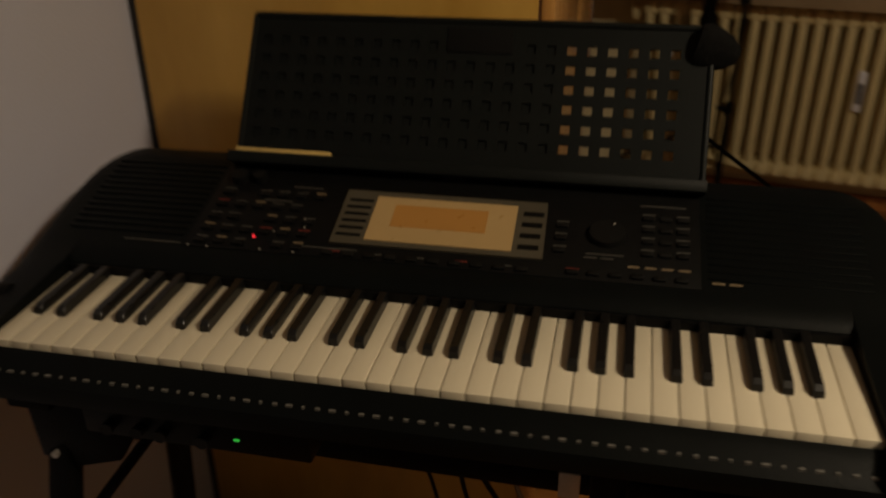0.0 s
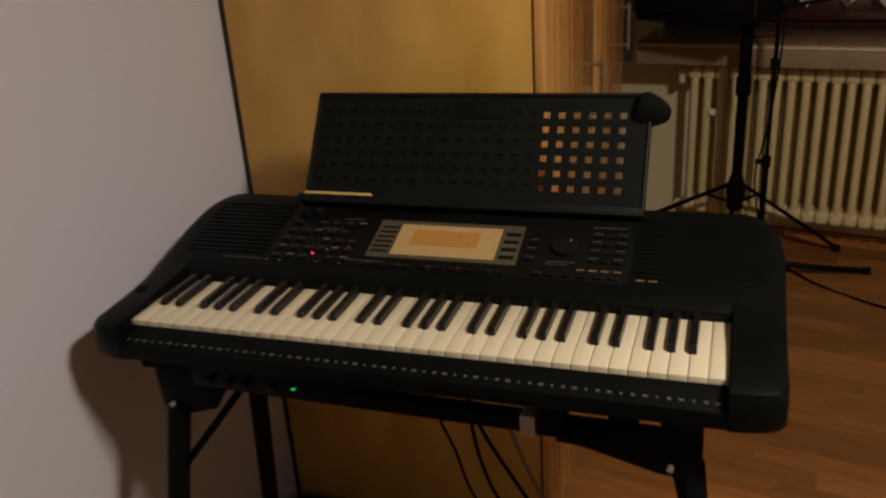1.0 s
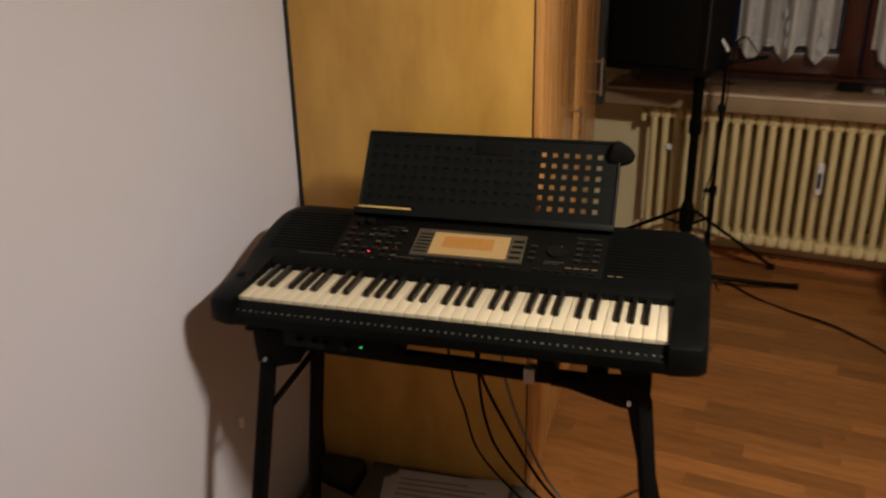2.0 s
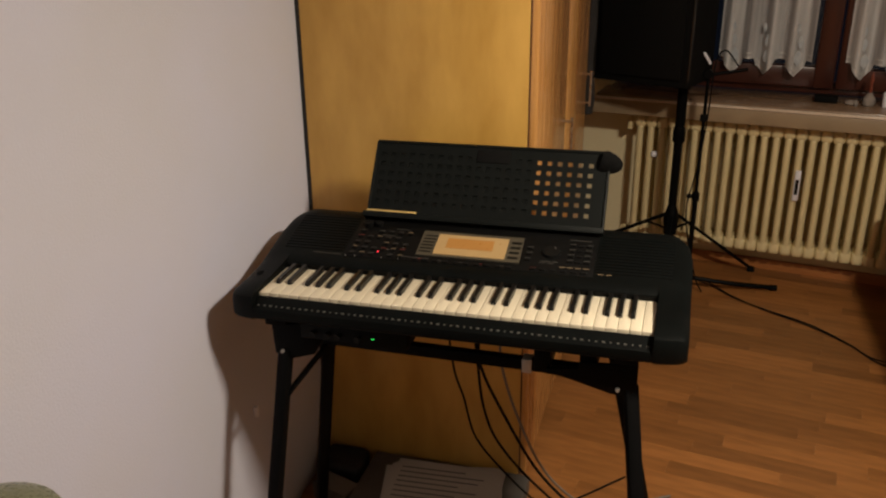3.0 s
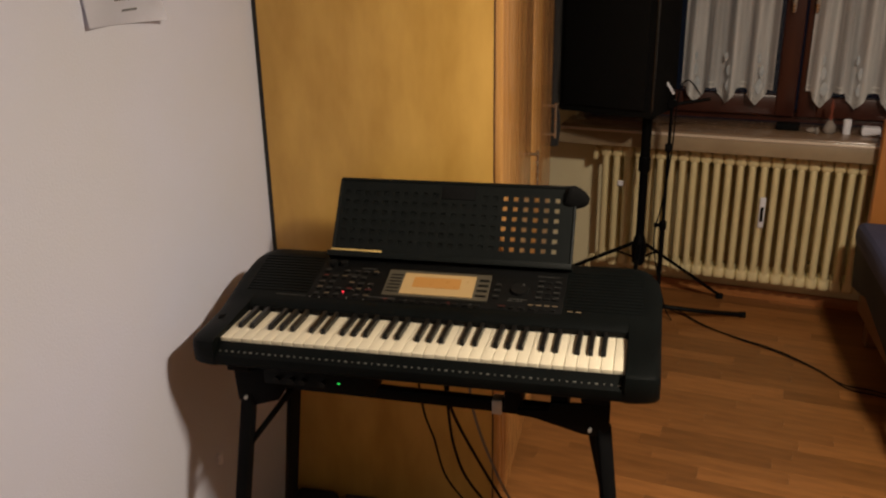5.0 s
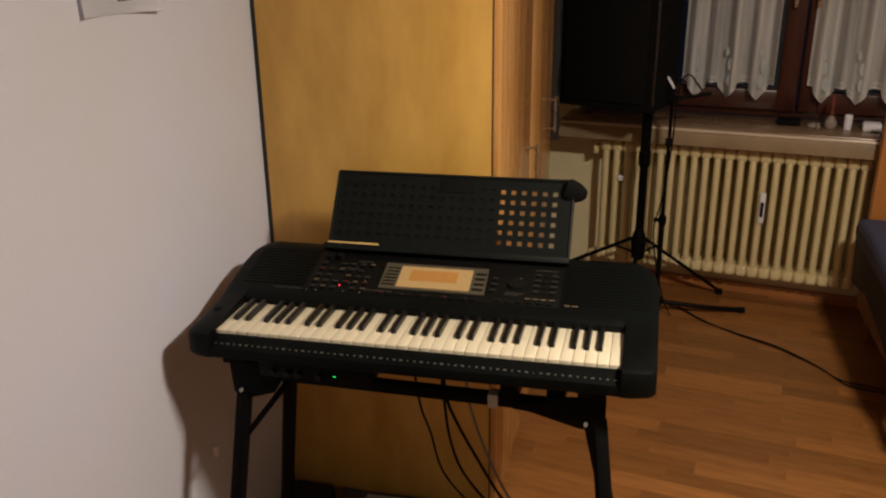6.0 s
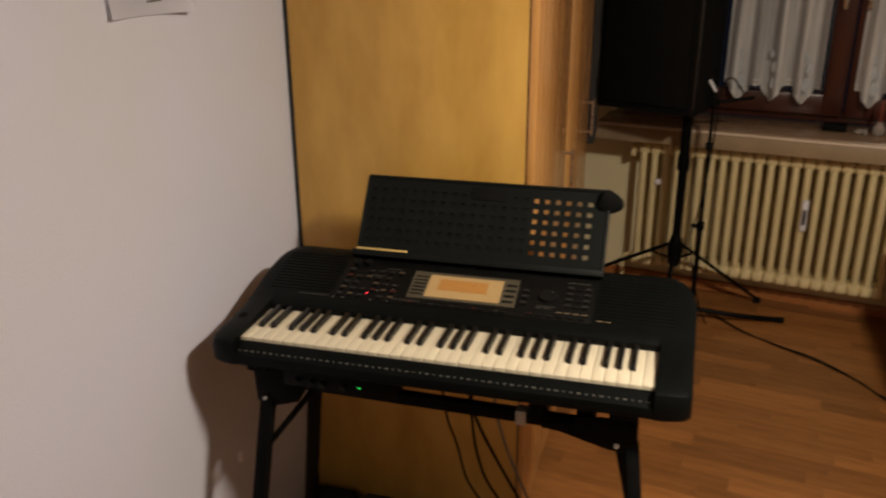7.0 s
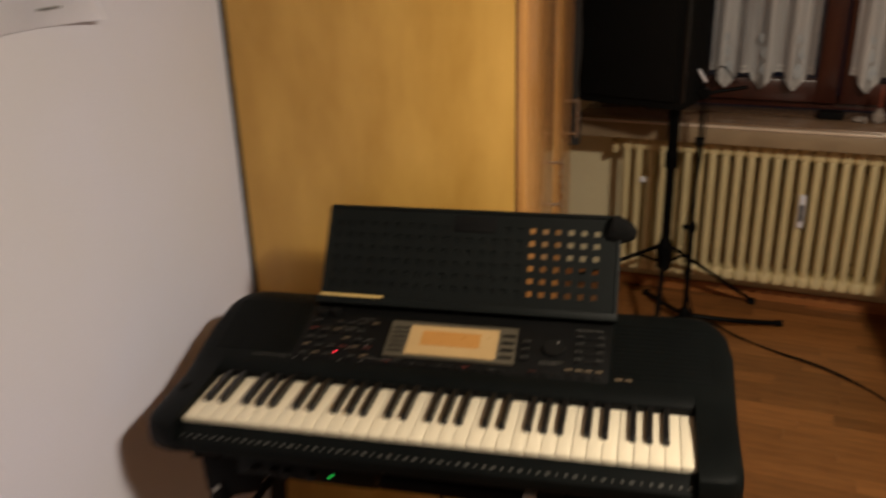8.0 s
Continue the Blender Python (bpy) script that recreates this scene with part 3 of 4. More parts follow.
part("end_rail", bx((1.683, 1.666, 0.13), (2.50, 1.690, 0.30), 0.005), M_BEDWOOD, bed)
part("end_rail", bx((1.683, -0.10, 0.13), (2.50, -0.074, 0.30), 0.005), M_BEDWOOD, bed)
for x in (1.690, 2.43):
    for y in (-0.06, 1.64):
        part("leg", bx((x, y, 0.0), (x + 0.06, y + 0.06, 0.20), 0.004), M_BEDWOOD, bed)
part("slat_base", bx((1.684, -0.07, 0.20), (2.499, 1.665, 0.22), 0.003), M_BEDWOOD, bed)
part("headboard", bx((1.652, 1.700, 0.33), (2.54, 1.738, 0.84), 0.008), M_HEADWOOD, bed, "orange wooden headboard")
part("mattress", bx((1.690, -0.06, 0.222), (2.49, 1.66, 0.40), 0.04, 3), M_MATT, bed, "dark mattress cover")
bm = bx((1.588, 0.75, 0.395), (2.50, 1.64, 0.49), 0.035, 3)
bmesh.ops.subdivide_edges(bm, edges=bm.edges[:], cuts=3, use_grid_fill=True)
for v in bm.verts:
    n = noise.noise(v.co * 7) * 0.014 + noise.noise(v.co * 19) * 0.006
    v.co += Vector((n * 0.7, n * 0.5, n + 0.01 * noise.noise(v.co * 3)))
part("duvet", bm, M_NAVY, bed, "rumpled navy duvet")
bm = bx((1.604, 0.70, 0.235), (1.634, 1.66, 0.45), 0.012, 2)
bmesh.ops.subdivide_edges(bm, edges=bm.edges[:], cuts=4, use_grid_fill=True)
for v in bm.verts:
    f = (0.45 - v.co.z) / 0.215
    v.co.x += 0.014 * f * math.sin(v.co.y * 31)
    v.co.z += 0.03 * f * math.sin(v.co.y * 9 + 1)
part("bed_sheet", bm, M_MATT, bed, "dark sheet hanging over the rail")

# ---- keyboard ----
HERE[0] = NEAR
KT = 14.7
piano = thing("electronic_keyboard", "black electronic keyboard with lit display on a folding stand", "keyboard", (0, 0, 0.6635), turn=(0.3, -0.8, 0))
KW = 0.846


def top_z(y):
    return 0.025 + (y - 0.17) * 0.2625


CHEEK = [(-0.029, -0.0535), (-0.035, -0.048), (-0.037, -0.036), (-0.037, -0.012), (-0.032, 0.002), (-0.020, 0.008), (0.05, 0.011), (0.142, 0.0185), (0.17, 0.025),
         (0.21, top_z(0.21)), (0.25, top_z(0.25)), (0.29, top_z(0.29)), (0.33, 0.067), (0.355, 0.070), (0.374, 0.062), (0.384, 0.038), (0.385, -0.048), (0.375, -0.0535)]
DECK = [(0.143, -0.044), (0.143, 0.011), (0.149, 0.0180), (0.168, 0.0245)] + CHEEK[9:]


def cheek(x_in, x_out):
    rings = []
    for k in range(9):
        d = k / 8
        s = math.sqrt(max(0.0, 1 - (1 - d) ** 2))
        x = x_out + (x_in - x_out) * d
        ring = []
        for y, z in CHEEK:
            yy = y if y < 0.10 else 0.10 + (y - 0.10) * (0.66 + 0.34 * s)
            yy = yy if yy > 0.10 else 0.10 + (yy - 0.10) * (0.80 + 0.20 * s)
            zz = z if z < -0.03 else -0.03 + (z + 0.03) * (0.72 + 0.28 * s)
            ring.append((x, yy, zz))
        rings.append(ring)
    return loft(rings)


part("left_cheek", cheek(-0.001, -0.062), M_BLACKPLASTIC, piano)
part("right_cheek", cheek(KW + 0.001, KW + 0.066), M_BLACKPLASTIC, piano)
part("top_case", loft([[(x, y, z) for y, z in [(a, max(b, -0.045)) for a, b in DECK]] for x in (-0.001, 0.2, 0.42, 0.64, KW + 0.001)]), M_BLACKPLASTIC, piano)
SLIP = [(-0.0185, -0.0515), (-0.029, -0.0515), (-0.0345, -0.047), (-0.036, -0.036), (-0.034, -0.026), (-0.014, -0.0105), (-0.0035, -0.0068), (-0.0035, -0.032), (0.142, -0.032), (0.142, -0.043), (-0.0185, -0.043)]
part("key_slip", loft([[(x, y, z) for y, z in SLIP] for x in (-0.001, 0.42, KW + 0.001)]), M_BLACKPLASTIC, piano)
part("felt_line", bx((0.0, 0.139, -0.01), (KW, 0.1425, 0.010)), M_PANELTOP, piano)

# white and black keys
PW = KW / 36
bm = bx((-PW / 2 + 0.0005, -0.001, -0.0185), (PW / 2 - 0.0005, 0.141, 0.0), 0.0011, 2)
bx((-PW / 2 + 0.0009, 0.002, -0.026), (PW / 2 - 0.0009, 0.14, -0.0186), bm=bm)
WHITE = finish(bm, M_IVORY)
rings = []
for y, zt, w in ((0.0495, 0.0005, 0.0053), (0.0510, 0.0065, 0.0049), (0.0560, 0.0105, 0.0046), (0.1405, 0.0115, 0.0046)):
    rings.append([(-0.0057, y, -0.004), (0.0057, y, -0.004), (w, y, zt - 0.001), (w - 0.001, y, zt), (-w + 0.001, y, zt), (-w, y, zt - 0.001)])
EBONY = finish(loft(rings), M_EBONY)
for i in range(36):
    k = new("white_key", WHITE)
    k.parent = piano
    k.location = ((i + 0.5) * PW, 0, 0)
    off = {0: -0.0018, 1: 0.0018, 3: -0.0022, 4: 0.0, 5: 0.0022}.get(i % 7)
    if off is not None and i < 35:
        b = new("black_key", EBONY)
        b.parent = piano
        b.location = ((i + 1) * PW + off, 0, 0)

# printed row of small pale marks along the front
bm = bmesh.new()
for i in range(60):
    x = 0.010 + i * (KW - 0.02) / 59
    w = 0.0014 + 0.0009 * ((i * 7) % 3)
    bx((x - w, -0.0265, -0.0222), (x + w, -0.0235, -0.0180), bm=bm)
icons = part("printed_legend", bm, M_MARKS, piano, "row of small printed marks")
icons["kind"] = "stuff"


def on_deck(x, y, up=0.0):
    return Vector((x, y - up * math.sin(radians(KT)), top_z(y) + up * math.cos(radians(KT))))


def deck_box(x0, x1, y0, y1, z0, z1, bevel=0.0, bm=None):
    """A box laid on the slanting deck; heights are measured from its surface."""
    bm = bm or bmesh.new()
    start = len(bm.verts)
    c = math.cos(radians(KT))
    bx((x0, 0, z0), (x1, (y1 - y0) / c, z1), bevel, 2, bm)
    bm.verts.ensure_lookup_table()
    m = Matrix.Translation(on_deck(0, y0)) @ Matrix.Rotation(radians(KT), 4, "X")
    for v in bm.verts[start:]:
        v.co = m @ v.co
    return bm


part("control_panel", deck_box(0.128, 0.705, 0.176, 0.332, -0.004, 0.0012, 0.001), M_PANELTOP, piano, "matt black control panel")

# display: slanted grey bezel, lit glass, orange text field
def deck_quad(pts, up0, up1):
    return loft([[on_deck(x, y, up0) for x, y in pts], [on_deck(x, y, up1) for x, y in pts]])


bezel = part("display_bezel", deck_quad([(0.299, 0.198), (0.540, 0.198), (0.536, 0.289), (0.296, 0.289)], 0.0, 0.0040), M_GREYBEZEL, piano, "grey-green display surround")
screen = part("display", deck_quad([(0.338, 0.205), (0.505, 0.205), (0.503, 0.279), (0.336, 0.279)], 0.004, 0.0052), M_LCD, piano, "glowing pale orange display")
part("text_field", deck_quad([(0.362, 0.229), (0.472, 0.229), (0.471, 0.266), (0.361, 0.266)], 0.0052, 0.0056), M_LCDTEXT, screen, "deep orange field of the display")
for i in range(6):
    y = 0.210 + i * 0.0118
    part("bezel_label", deck_box(0.303, 0.332, y, y + 0.004, 0.004, 0.0046), M_PANELTOP, bezel)
for i in range(4):
    y = 0.210 + i * 0.018
    part("bezel_label", deck_box(0.511, 0.534, y, y + 0.007, 0.004, 0.0048), M_PANELTOP, bezel)

BUT = finish(deck_box(-0.0062, 0.0062, 0.17, 0.1762, 0, 0.0034, 0.0009), M_BUTTON, shift=on_deck(0, 0.17))
LAB = finish(deck_box(-0.007, 0.007, 0.17, 0.1716, 0, 0.0004), M_LABEL, shift=on_deck(0, 0.17))
LABR = finish(deck_box(-0.007, 0.007, 0.17, 0.1722, 0, 0.0004), M_LABELRED, shift=on_deck(0, 0.17))
LABT = finish(deck_box(-0.006, 0.006, 0.17, 0.1732, 0, 0.0004), M_LABELTAN, shift=on_deck(0, 0.17))


def put(name, me, x, y, up=0.0012):
    ob = new(name, me)
    ob.parent = piano
    ob.location = on_deck(x, y, up)


for r, y in enumerate((0.182, 0.203, 0.224, 0.246, 0.268)):
    for c in range(6):
        x = 0.146 + c * 0.0235
        if (r * 5 + c * 3) % 7 == 2:
            continue
        put("button", BUT, x, y)
        put("button_label", LABR if (r, c) in ((1, 3), (3, 0), (1, 5)) else LABT if (r + c) % 4 == 1 else LAB, x, y + 0.0105)
for c in range(10):
    x = 0.302 + c * 0.0242
    put("button", BUT, x, 0.1785)
    if c % 2 == 0:
        put("button_label", LABR if c in (0, 6) else LAB, x + 0.006, 0.1855)
for r in range(3):
    put("button", BUT, 0.556, 0.212 + r * 0.020)
    put("button_label", LAB, 0.556, 0.2222 + r * 0.020)
for r in range(4):
    for c in range(3):
        put("button", BUT, 0.650 + c * 0.0185, 0.216 + r * 0.019)
    put("button_label", LAB, 0.650, 0.226 + r * 0.019)
    put("button_label", LAB, 0.687, 0.226 + r * 0.019)
for c in range(4):
    put("button_label", LABT, 0.636 + c * 0.0175, 0.198)
for c in range(6):
    put("button", BUT, 0.573 + c * 0.0225, 0.181)
for x in (0.590, 0.608):
    put("button_label", LAB, x, 0.208)
for x in (0.722, 0.739):
    put("button_label", LABT, x, 0.184)
put("button_label", LABR, 0.573, 0.1885)
for x0, x1, y in ((0.052, 0.124, 0.179), (0.268, 0.334, 0.189), (0.640, 0.690, 0.298), (0.585, 0.625, 0.214), (0.225, 0.262, 0.289), (0.196, 0.232, 0.262)):
    part("legend_line", deck_box(x0, x1, y, y + 0.0016, -0.0005, 0.0016 if x0 > 0.13 else 0.0006), M_LABEL, piano)
for x, y in ((0.613, 0.256), (0.258, 0.232), (0.262, 0.219), (0.228, 0.209), (0.135, 0.176), (0.158, 0.176), (0.222, 0.178), (0.262, 0.178)):
    part("white_dot", deck_box(x - 0.0012, x + 0.0012, y, y + 0.0024, 0.0, 0.0088 if x > 0.6 else 0.0018), M_DOT, piano)
put("button_label", LAB, 0.410, 0.322)
put("button_label", LAB, 0.424, 0.322)


def disc(x, y, r, h, name, material):
    bm = cyl((0, 0, 0), (0, 0, h), r, r * 0.93, 20)
    m = Matrix.Translation(on_deck(x, y, 0.001)) @ Matrix.Rotation(radians(KT), 4, "X")
    for v in bm.verts:
        v.co = m @ v.co
    return part(name, bm, material, piano)


dial = disc(0.606, 0.245, 0.021, 0.007, "data_dial", M_BUTTON)
disc(0.152, 0.297, 0.011, 0.010, "volume_knob", M_BUTTON)
disc(0.178, 0.299, 0.009, 0.010, "volume_knob", M_BUTTON)
disc(0.2075, 0.1985, 0.0017, 0.002, "red_led", M_REDLED)

# slotted loudspeaker openings on both ends of the deck
RIB_L = finish(deck_box(-0.026, 0.122, 0.17, 0.1745, -0.001, 0.0013, 0.0005), M_BLACKPLASTIC, shift=on_deck(0, 0.17))
RIB_R = finish(deck_box(0.712, 0.872, 0.17, 0.1745, -0.001, 0.0013, 0.0005), M_BLACKPLASTIC, shift=on_deck(0, 0.17))
for i in range(13):
    for me in (RIB_L, RIB_R):
        put("speaker_slat", me, 0, 0.192 + i * 0.0105, 0.0)
wheel = cyl((-0.038, 0.075, 0.001), (-0.028, 0.075, 0.001), 0.0145, seg=20)
part("pitch_wheel", wheel, M_RUBBER, piano)
for x in (0.02, KW - 0.075):
    part("rubber_foot", bx((x, -0.025, -0.066), (x + 0.05, 0.01, -0.0435), 0.003), M_RUBBER, piano)
    part("rubber_foot", bx((x, 0.33, -0.066), (x + 0.05, 0.36, -0.0445), 0.003), M_RUBBER, piano)

# ---- music rest: perforated plate leaning back on the deck ----
rest = thing("music_rest", "black perforated music rest standing on the keyboard", "music stand", (0.42, 0.33, 0.742), turn=(-34.0, -0.6, 0))
RW, RH, HP, HS = 0.2865, 0.193, 0.0244, 0.0112
NC, NR = 22, 6


def perforated(w, h, y0, y1):
    """A plate in the xz plane with square holes right through it."""
    bm = bmesh.new()
    xs, zs = [-w], [0.0]
    x_first = 0.246 - (NC - 1) * HP
    for c in range(NC):
        xs += [x_first + c * HP - HS / 2, x_first + c * HP + HS / 2]
    xs.append(w)
    z_first = 0.038
    for r in range(NR):
        zs += [z_first + r * HP - HS / 2, z_first + r * HP + HS / 2]
    zs.append(h)
    def hole(i, j):
        return i % 2 == 1 and j % 2 == 1 and not (j == 11 and 21 <= i <= 27)
    grid = [[[bm.verts.new((x, y, z)) for z in zs] for x in xs] for y in (y0, y1)]
    nx, nz = len(xs) - 1, len(zs) - 1
    for i in range(nx):
        for j in range(nz):
            q = [(i, j), (i + 1, j), (i + 1, j + 1), (i, j + 1)]
            if not hole(i, j):
                for s in (0, 1):
                    bm.faces.new([grid[s][a][b] for a, b in q])
            for n, (di, dj) in enumerate(((0, -1), (1, 0), (0, 1), (-1, 0))):
                a, b = q[n], q[(n + 1) % 4]
                ii, jj = i + di, j + dj
                outside = not (0 <= ii < nx and 0 <= jj < nz)
                if not hole(i, j) and (outside or hole(ii, jj)):
                    bm.faces.new((grid[0][a[0]][a[1]], grid[0][b[0]][b[1]], grid[1][b[0]][b[1]], grid[1][a[0]][a[1]]))
    return bm


part("perforated_plate", perforated(RW, RH, 0.0, 0.0035), M_REST, rest)
part("backing_sheet", bx((-RW + 0.004, 0.0030, 0.004), (0.112, 0.0044, RH - 0.004)), M_REST, rest)
part("rim", cyl((-RW, 0.001, RH), (RW, 0.001, RH), 0.0045, seg=10), M_REST, rest)
part("rim", cyl((-RW, 0.001, 0.0), (-RW, 0.001, RH), 0.0040, seg=10), M_REST, rest)
part("rim", cyl((RW, 0.001, 0.0), (RW, 0.001, RH), 0.0040, seg=10), M_REST, rest)
part("ledge", bx((-RW - 0.006, -0.020, -0.006), (RW + 0.004, 0.006, 0.002), 0.002), M_REST, rest)
part("ledge_lip", bx((-RW - 0.006, -0.022, -0.006), (RW + 0.004, -0.017, 0.008), 0.0015), M_REST, rest)
part("latch", bx((-0.030, -0.002, 0.152), (0.052, 0.006, 0.184), 0.0015), M_RUBBER, rest)
for x in (-0.22, 0.22):
    part("peg", bx((x - 0.012, -0.002, -0.03), (x + 0.012, 0.005, 0.0), 0.001), M_REST, rest)
strip = thing("wooden_strip", "short yellow wooden strip lying on the music rest ledge", "strip", (0.20, 0.325, 0.75), turn=(-34.0, -0.6, 0))
part("strip_body", bx((-0.066, -0.004, -0.0005), (0.060, 0.0045, 0.0085), 0.0015), M_RULER, strip)
foam = thing("foam_windscreen", "black foam windscreen pushed over the music rest corner", "windscreen", (0.706, 0.435, 0.866))
rings = []
for k in range(12):
    u = k / 11
    r = 0.029 * math.sqrt(max(0.0, 1 - (u * 0.97) ** 1.7)) * (0.86 + 0.14 * min(1, u * 6))
    cx, cz = 0.686 + 0.050 * u, 0.888 - 0.010 * u
    rings.append([(cx + 0.25 * r * math.sin(a), 0.424 + 0.62 * r * math.cos(a), cz + r * math.sin(a)) for a in [2 * math.pi * i / 18 for i in range(18)]])
part("foam_body", loft(rings), M_FOAM, foam)

# ---- folding stand under the keyboard ----
rack = thing("keyboard_stand", "black folding steel keyboard stand with splayed legs", "stand", (0.42, 0.06, -LIFT))
part("front_beam", bx((0.06, 0.040, 0.529), (0.80, 0.063, 0.556), 0.004), M_STEEL, rack)
part("bracket", plate([(0.026, 0.588), (0.098, 0.600), (0.15, 0.570), (0.125, 0.528), (0.055, 0.505), (0.030, 0.520)], -0.006, 0.002, 1, 0.0015), M_STEEL, rack)
part("bracket", plate([(0.705, 0.592), (0.822, 0.600), (0.822, 0.550), (0.808, 0.526), (0.770, 0.530), (0.675, 0.556), (0.64, 0.556), (0.64, 0.570), (0.705, 0.574)], -0.006, 0.002, 1, 0.0015), M_STEEL, rack)
for x in (0.05, 0.612, 0.705, 0.775):
    part("support", bx((x, 0.002, 0.5555), (x + 0.034, 0.20, 0.6165 + 0.014 * x), 0.003), M_STEEL, rack)
for top, foot in (((0.052, 0.010, 0.545), (0.022, -0.18, -0.177)), ((0.808, 0.012, 0.550), (0.908, -0.185, -0.177)),
                  ((0.098, 0.150, 0.550), (-0.041, 0.301, -0.177)), ((0.765, 0.150, 0.550), (0.9, 0.301, -0.177))):
    leg = part("leg", bar(top, foot, 0.030, 0.026, 0.006), M_STEEL, rack)
    part("rubber_foot", bx((foot[0] - 0.02, foot[1] - 0.018, -LIFT), (foot[0] + 0.02, foot[1] + 0.018, 0.03 - LIFT), 0.006), M_RUBBER, leg)
part("brace", bar((0.049, -0.024, 0.412), (0.135, 0.045, 0.530), 0.016, 0.008, 0.002), M_STEEL, rack)
part("brace", bar((0.832, -0.026, 0.405), (0.790, 0.045, 0.530), 0.016, 0.008, 0.002), M_STEEL, rack)
for x, z in ((0.050, 0.528), (0.785, 0.543)):
    part("bolt", cyl((x, -0.013, z), (x, -0.004, z), 0.0040, seg=12), M_ALU, rack, "bright bolt head")
part("tape_band", bx((0.581, 0.0375, 0.526), (0.602, 0.0655, 0.5580), 0.001), M_ALU, rack, "silver tape wound round the beam")

# small sound module hung below the keyboard
module = thing("sound_module", "small black sound module with a green light under the keyboard", "module", (0.27, 0.06, 0.572))
part("case", bx((0.100, -0.016, 0.5720), (0.345, 0.12, 0.6150), 0.003), M_BLACKPLASTIC, module)
for x in (0.132, 0.165, 0.190, 0.235):
    part("knob", cyl((x, -0.027, 0.588), (x, -0.015, 0.588), 0.007, 0.006, 14), M_BUTTON, module)
part("green_led", bx((0.2655, -0.0175, 0.5885), (0.2715, -0.015, 0.5910), 0.0005), M_GREENLED, module, "green power light")

# ---- cables below the keyboard ----
def cable(pts, r, material, label):
    solid("hanging_cable", sweep(pts, r, 7), material, label, "cable", group="cables below the keyboard")


cable([(0.330, 0.300, 0.600), (0.349, 0.287, 0.479), (0.364, 0.293, 0.354), (0.381, 0.319, 0.264), (0.403, 0.358, 0.123), (0.472, 0.390, 0.004), (0.568, 0.462, -0.145), (0.634, 0.530, -0.182), (0.792, 0.699, -0.182)],
      0.0030, M_RUBBER, "thin black cable hanging from the keyboard")
cable([(0.410, 0.310, 0.600), (0.421, 0.277, 0.479), (0.433, 0.261, 0.392), (0.439, 0.300, 0.254), (0.471, 0.334, 0.132), (0.561, 0.399, -0.032), (0.668, 0.496, -0.181), (0.815, 0.598, -0.182)],
      0.0036, M_RUBBER, "black cable hanging from the keyboard")
cable([(0.420, 0.320, 0.600), (0.428, 0.287, 0.479), (0.441, 0.261, 0.392), (0.504, 0.314, 0.204), (0.575, 0.357, 0.044), (0.659, 0.429, -0.103), (0.724, 0.496, -0.181), (0.882, 0.564, -0.182)],
      0.0040, M_RUBBER, "thick black cable hanging from the keyboard")
cable([(0.470, 0.330, 0.600), (0.477, 0.308, 0.479), (0.486, 0.296, 0.380), (0.524, 0.333, 0.212), (0.588, 0.383, 0.030), (0.670, 0.451, -0.103), (0.747, 0.530, -0.181), (0.928, 0.643, -0.182)],
      0.0036, M_GREYCABLE, "grey cable hanging from the keyboard")

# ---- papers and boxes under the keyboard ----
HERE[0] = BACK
solid("storage_box", bx((0.13, 0.03, 0.0), (0.56, 0.331, 0.050), 0.004), M_GREYCASE, "flat grey cardboard box on the floor", "box")
stack = thing("paper_stack", "pile of printed white sheets, darkened for shade, on a flat box", "papers", (0.355, 0.21, 0.0505))
rng = random.Random(5)
for k in range(6):
    bm = bx((-0.145, -0.105, 0), (0.145, 0.105, 0.0014))
    m = Matrix.Translation((0.355 + rng.uniform(-0.01, 0.01), 0.200 + rng.uniform(-0.01, 0.01), 0.0505 + k * 0.0016)) @ Matrix.Rotation(radians(7 + rng.uniform(-6, 6)), 4, "Z")
    bmesh.ops.transform(bm, matrix=m, verts=bm.verts)
    sheet = part("sheet", bm, M_SHADEDPAPER, stack)
for k in range(9):
    bm = bx((-0.125, 0.085 - k * 0.02, 0.0015), (-0.125 + rng.uniform(0.15, 0.23), 0.0895 - k * 0.02, 0.0019))
    bmesh.ops.transform(bm, matrix=m, verts=bm.verts)
    part("print_line", bm, M_INK, sheet)
bm = bx((-0.055, -0.03, 0), (0.055, 0.03, 0.05), 0.003)
bmesh.ops.transform(bm, matrix=Matrix.Translation((0.075, 0.17, 0.0)) @ Matrix.Rotation(radians(-18), 4, "Z"), verts=bm.verts)
# Carton colour lowered to imitate the dark under the keyboard.
solid("small_carton", bm, mat("shade_dimmed_carton", (0.15, 0.125, 0.10), (0.11, 0.09, 0.075), 9, 0.8), "small carton on the floor, darkened for shade", "box")
bm = bx((-0.005, 0.225, 0.0), (0.115, 0.328, 0.062), 0.018, 3)
solid("dark_bag", bm, M_FABRIC, "small dark bag on the floor by the wall", "bag")

# ---- left wall ----
HERE[0] = NEAR
sheet = thing("wall_paper_sheet", "white printed sheet stuck on the white wall", "paper", (XW, 0.016, 1.30))
bm = bmesh.new()
NY, NZ = 14, 14
g = []
for j in range(NZ + 1):
    row = []
    for i in range(NY + 1):
        u, w = i / NY, j / NZ
        curl = 0.020 * max(0.0, (u - 0.45) / 0.55) ** 2 * max(0.0, 1 - w / 0.4) ** 2 + 0.009 * max(0.0, 1 - u / 0.4) ** 2 * max(0.0, 1 - w / 0.3)
        row.append(bm.verts.new((XW + 0.003 + curl, -0.107 + 0.246 * u, 1.312 + 0.30 * w - 0.006 * u)))
    g.append(row)
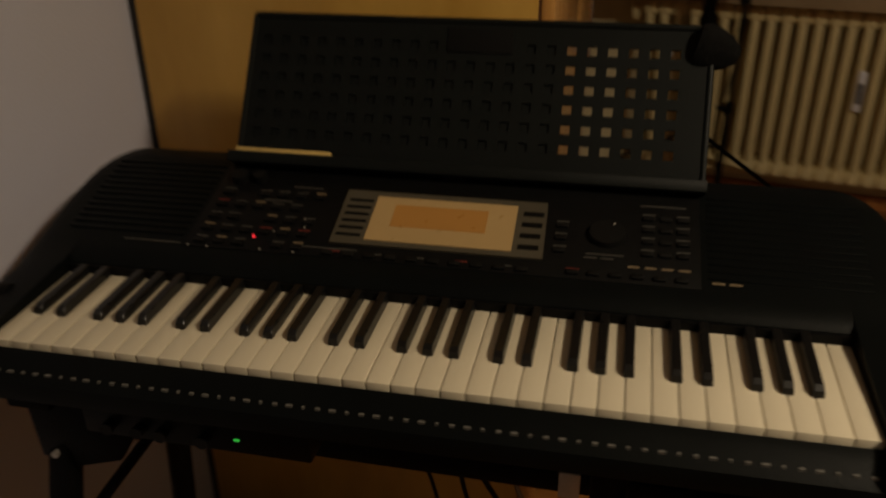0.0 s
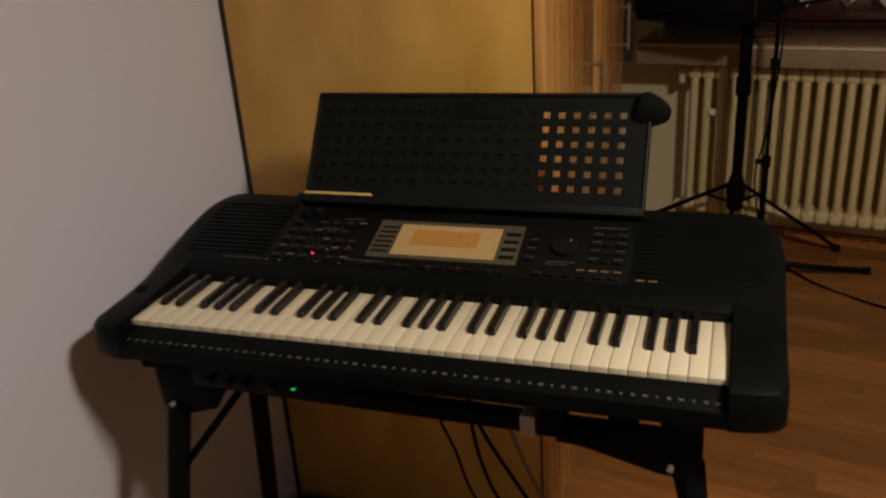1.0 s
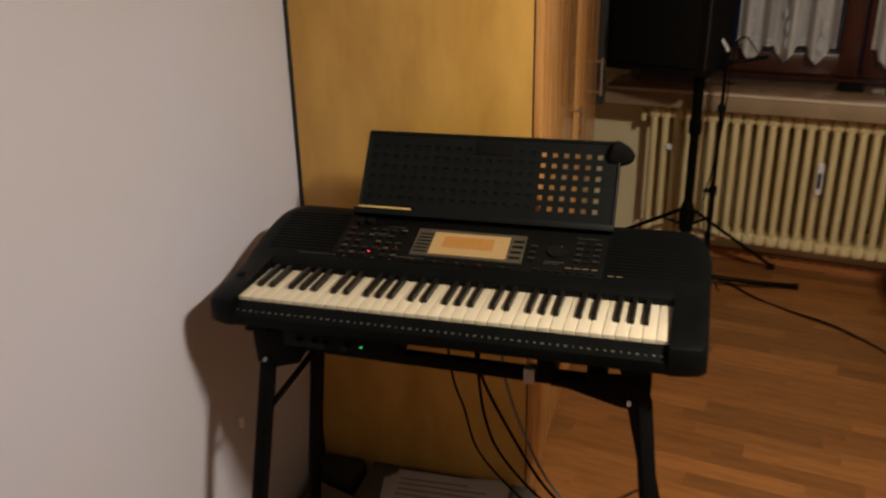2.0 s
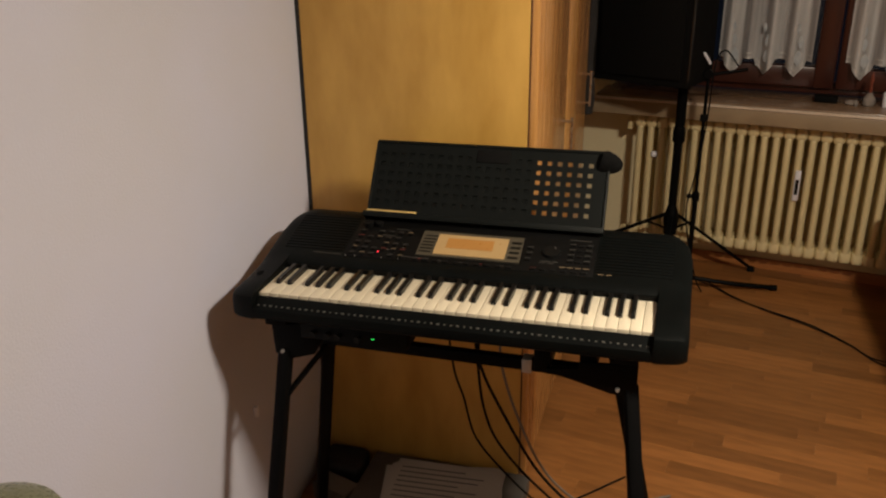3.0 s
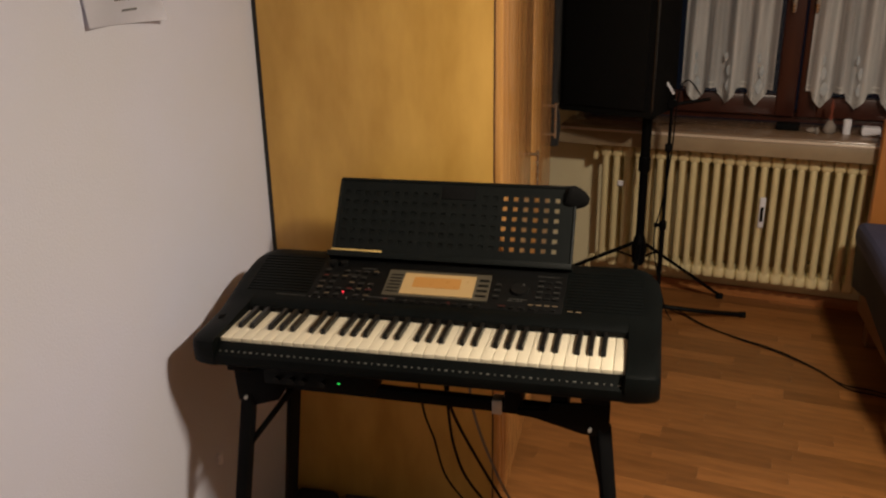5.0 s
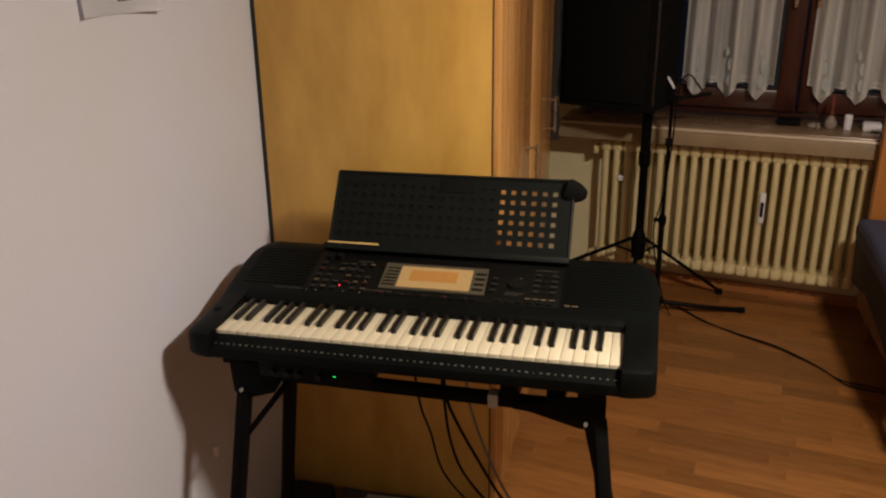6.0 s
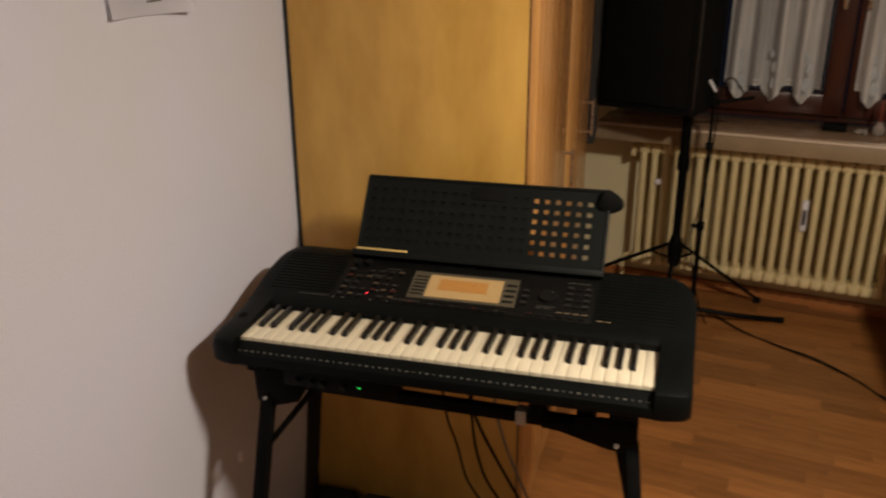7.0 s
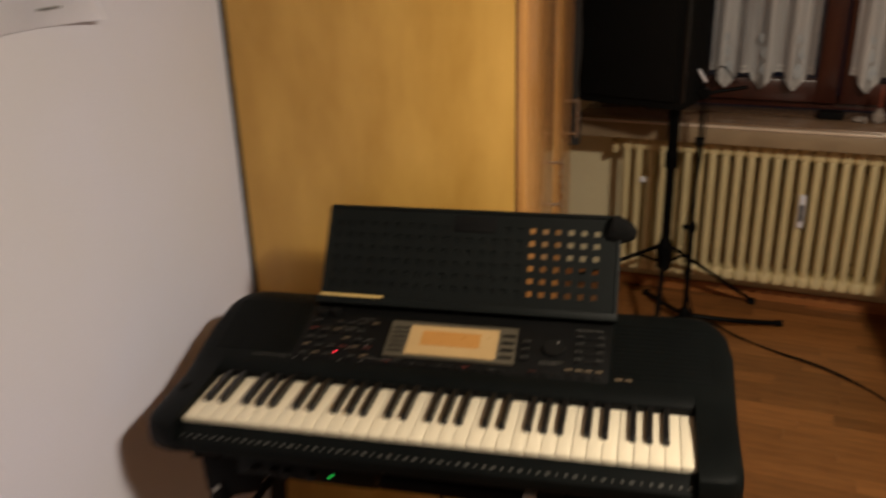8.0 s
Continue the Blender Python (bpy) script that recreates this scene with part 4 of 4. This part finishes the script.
for a, b in zip(g, g[1:]):
    for i in range(NY):
        bm.faces.new((a[i], a[i + 1], b[i + 1], b[i]))
bmesh.ops.solidify(bm, geom=bm.faces[:], thickness=0.0006)
part("paper", bm, M_PAPER, sheet)
for y0, y1, z0, z1 in ((-0.01, 0.07, 1.353, 1.363), (0.01, 0.06, 1.332, 1.336), (-0.06, 0.10, 1.385, 1.39), (-0.06, 0.09, 1.405, 1.41)):
    part("print_line", bx((XW + 0.0042, y0, z0), (XW + 0.0050, y1, z1)), M_INK, sheet)
socket = thing("cable_clip", "small white cable clip on the white wall", "clip", (XW, 0.155, 0.235))
part("clip_body", bx((XW, 0.150, 0.222), (XW + 0.012, 0.162, 0.252), 0.003), M_PAPER, socket)

# ---- stool with a domed olive seat ----
stool = thing("stool", "stool with a shiny domed olive seat by the wall", "stool", (-0.005, -0.80, -LIFT))
part("seat", lathe([(0.105, 0.602), (0.118, 0.614), (0.118, 0.637), (0.105, 0.665), (0.075, 0.682), (0.04, 0.690), (0.0, 0.692)], (-0.005, -0.80, 0.0), 36), M_OLIVE, stool)
for a in (45, 135, 225, 315):
    c, s = math.cos(radians(a)), math.sin(radians(a))
    part("leg", cyl((-0.005 + 0.10 * c, -0.80 + 0.10 * s, -LIFT), (-0.005 + 0.075 * c, -0.80 + 0.075 * s, 0.606), 0.012), M_STEEL, stool)

# ---- ceiling lamp ----
HERE[0] = Matrix()
lamp = thing("ceiling_lamp", "square opal glass ceiling lamp on a short chrome rod", "lamp", (LAMP[0], LAMP[1], ZC - 0.05))
part("canopy", lathe([(0.02, 0.0), (0.08, 0.01), (0.08, 0.048), (0.02, 0.05)], (LAMP[0], LAMP[1], ZC - 0.051)), M_CHROME, lamp)
part("rod", cyl((LAMP[0], LAMP[1], LAMP[2]), (LAMP[0], LAMP[1], ZC - 0.04), 0.008), M_CHROME, lamp)
part("shade", bx((LAMP[0] - 0.10, LAMP[1] - 0.14, LAMP[2] - 0.05), (LAMP[0] + 0.10, LAMP[1] + 0.14, LAMP[2] + 0.01), 0.02, 3), M_LAMPGLASS, lamp, "glowing opal glass shade")

# ---- floor strips, laid along the window wall ----
SW, SL = 0.070, 0.43
STRIP = finish(bx((-SL / 2 + 0.0002, -SW / 2 + 0.0002, -0.006), (SL / 2 - 0.0002, SW / 2 - 0.0002, 0.0)), M_PLANK, smooth=False)
rng = random.Random(11)
far_verts, far_faces = [], []
y = YS - 0.3
while y < 3.0:
    x = XW - 0.6 - rng.uniform(0, SL)
    while x < XE + 0.6:
        at = SKEW @ Vector((x, y, 0))
        if 0.25 < at.x < 2.05 and -0.4 < at.y < 2.62:
            ob = new("floor_strip", STRIP)
            ob.parent = floor
            ob.location = at
            ob.rotation_euler = (0, 0, radians(-8.5))
        elif XW - 0.1 < at.x < XE + 0.1 and YS - 0.1 < at.y < 2.95:
            n = len(far_verts)
            for dx, dy in ((-1, -1), (1, -1), (1, 1), (-1, 1)):
                v = SKEW @ Vector((x + dx * (SL / 2 - 0.0002), y + dy * (SW / 2 - 0.0002), 0))
                far_verts.append((min(max(v.x, XW - 0.05), XE + 0.05), max(v.y, YS - 0.05), 0))
            far_faces.append((n, n + 1, n + 2, n + 3))
        x += SL
    y += SW
me = bpy.data.meshes.new("strips")
me.from_pydata(far_verts, [], far_faces)
me.materials.append(M_PLANK)
strips = new("floor_strips", me)
strips.parent = floor
strips["kind"] = "stuff"
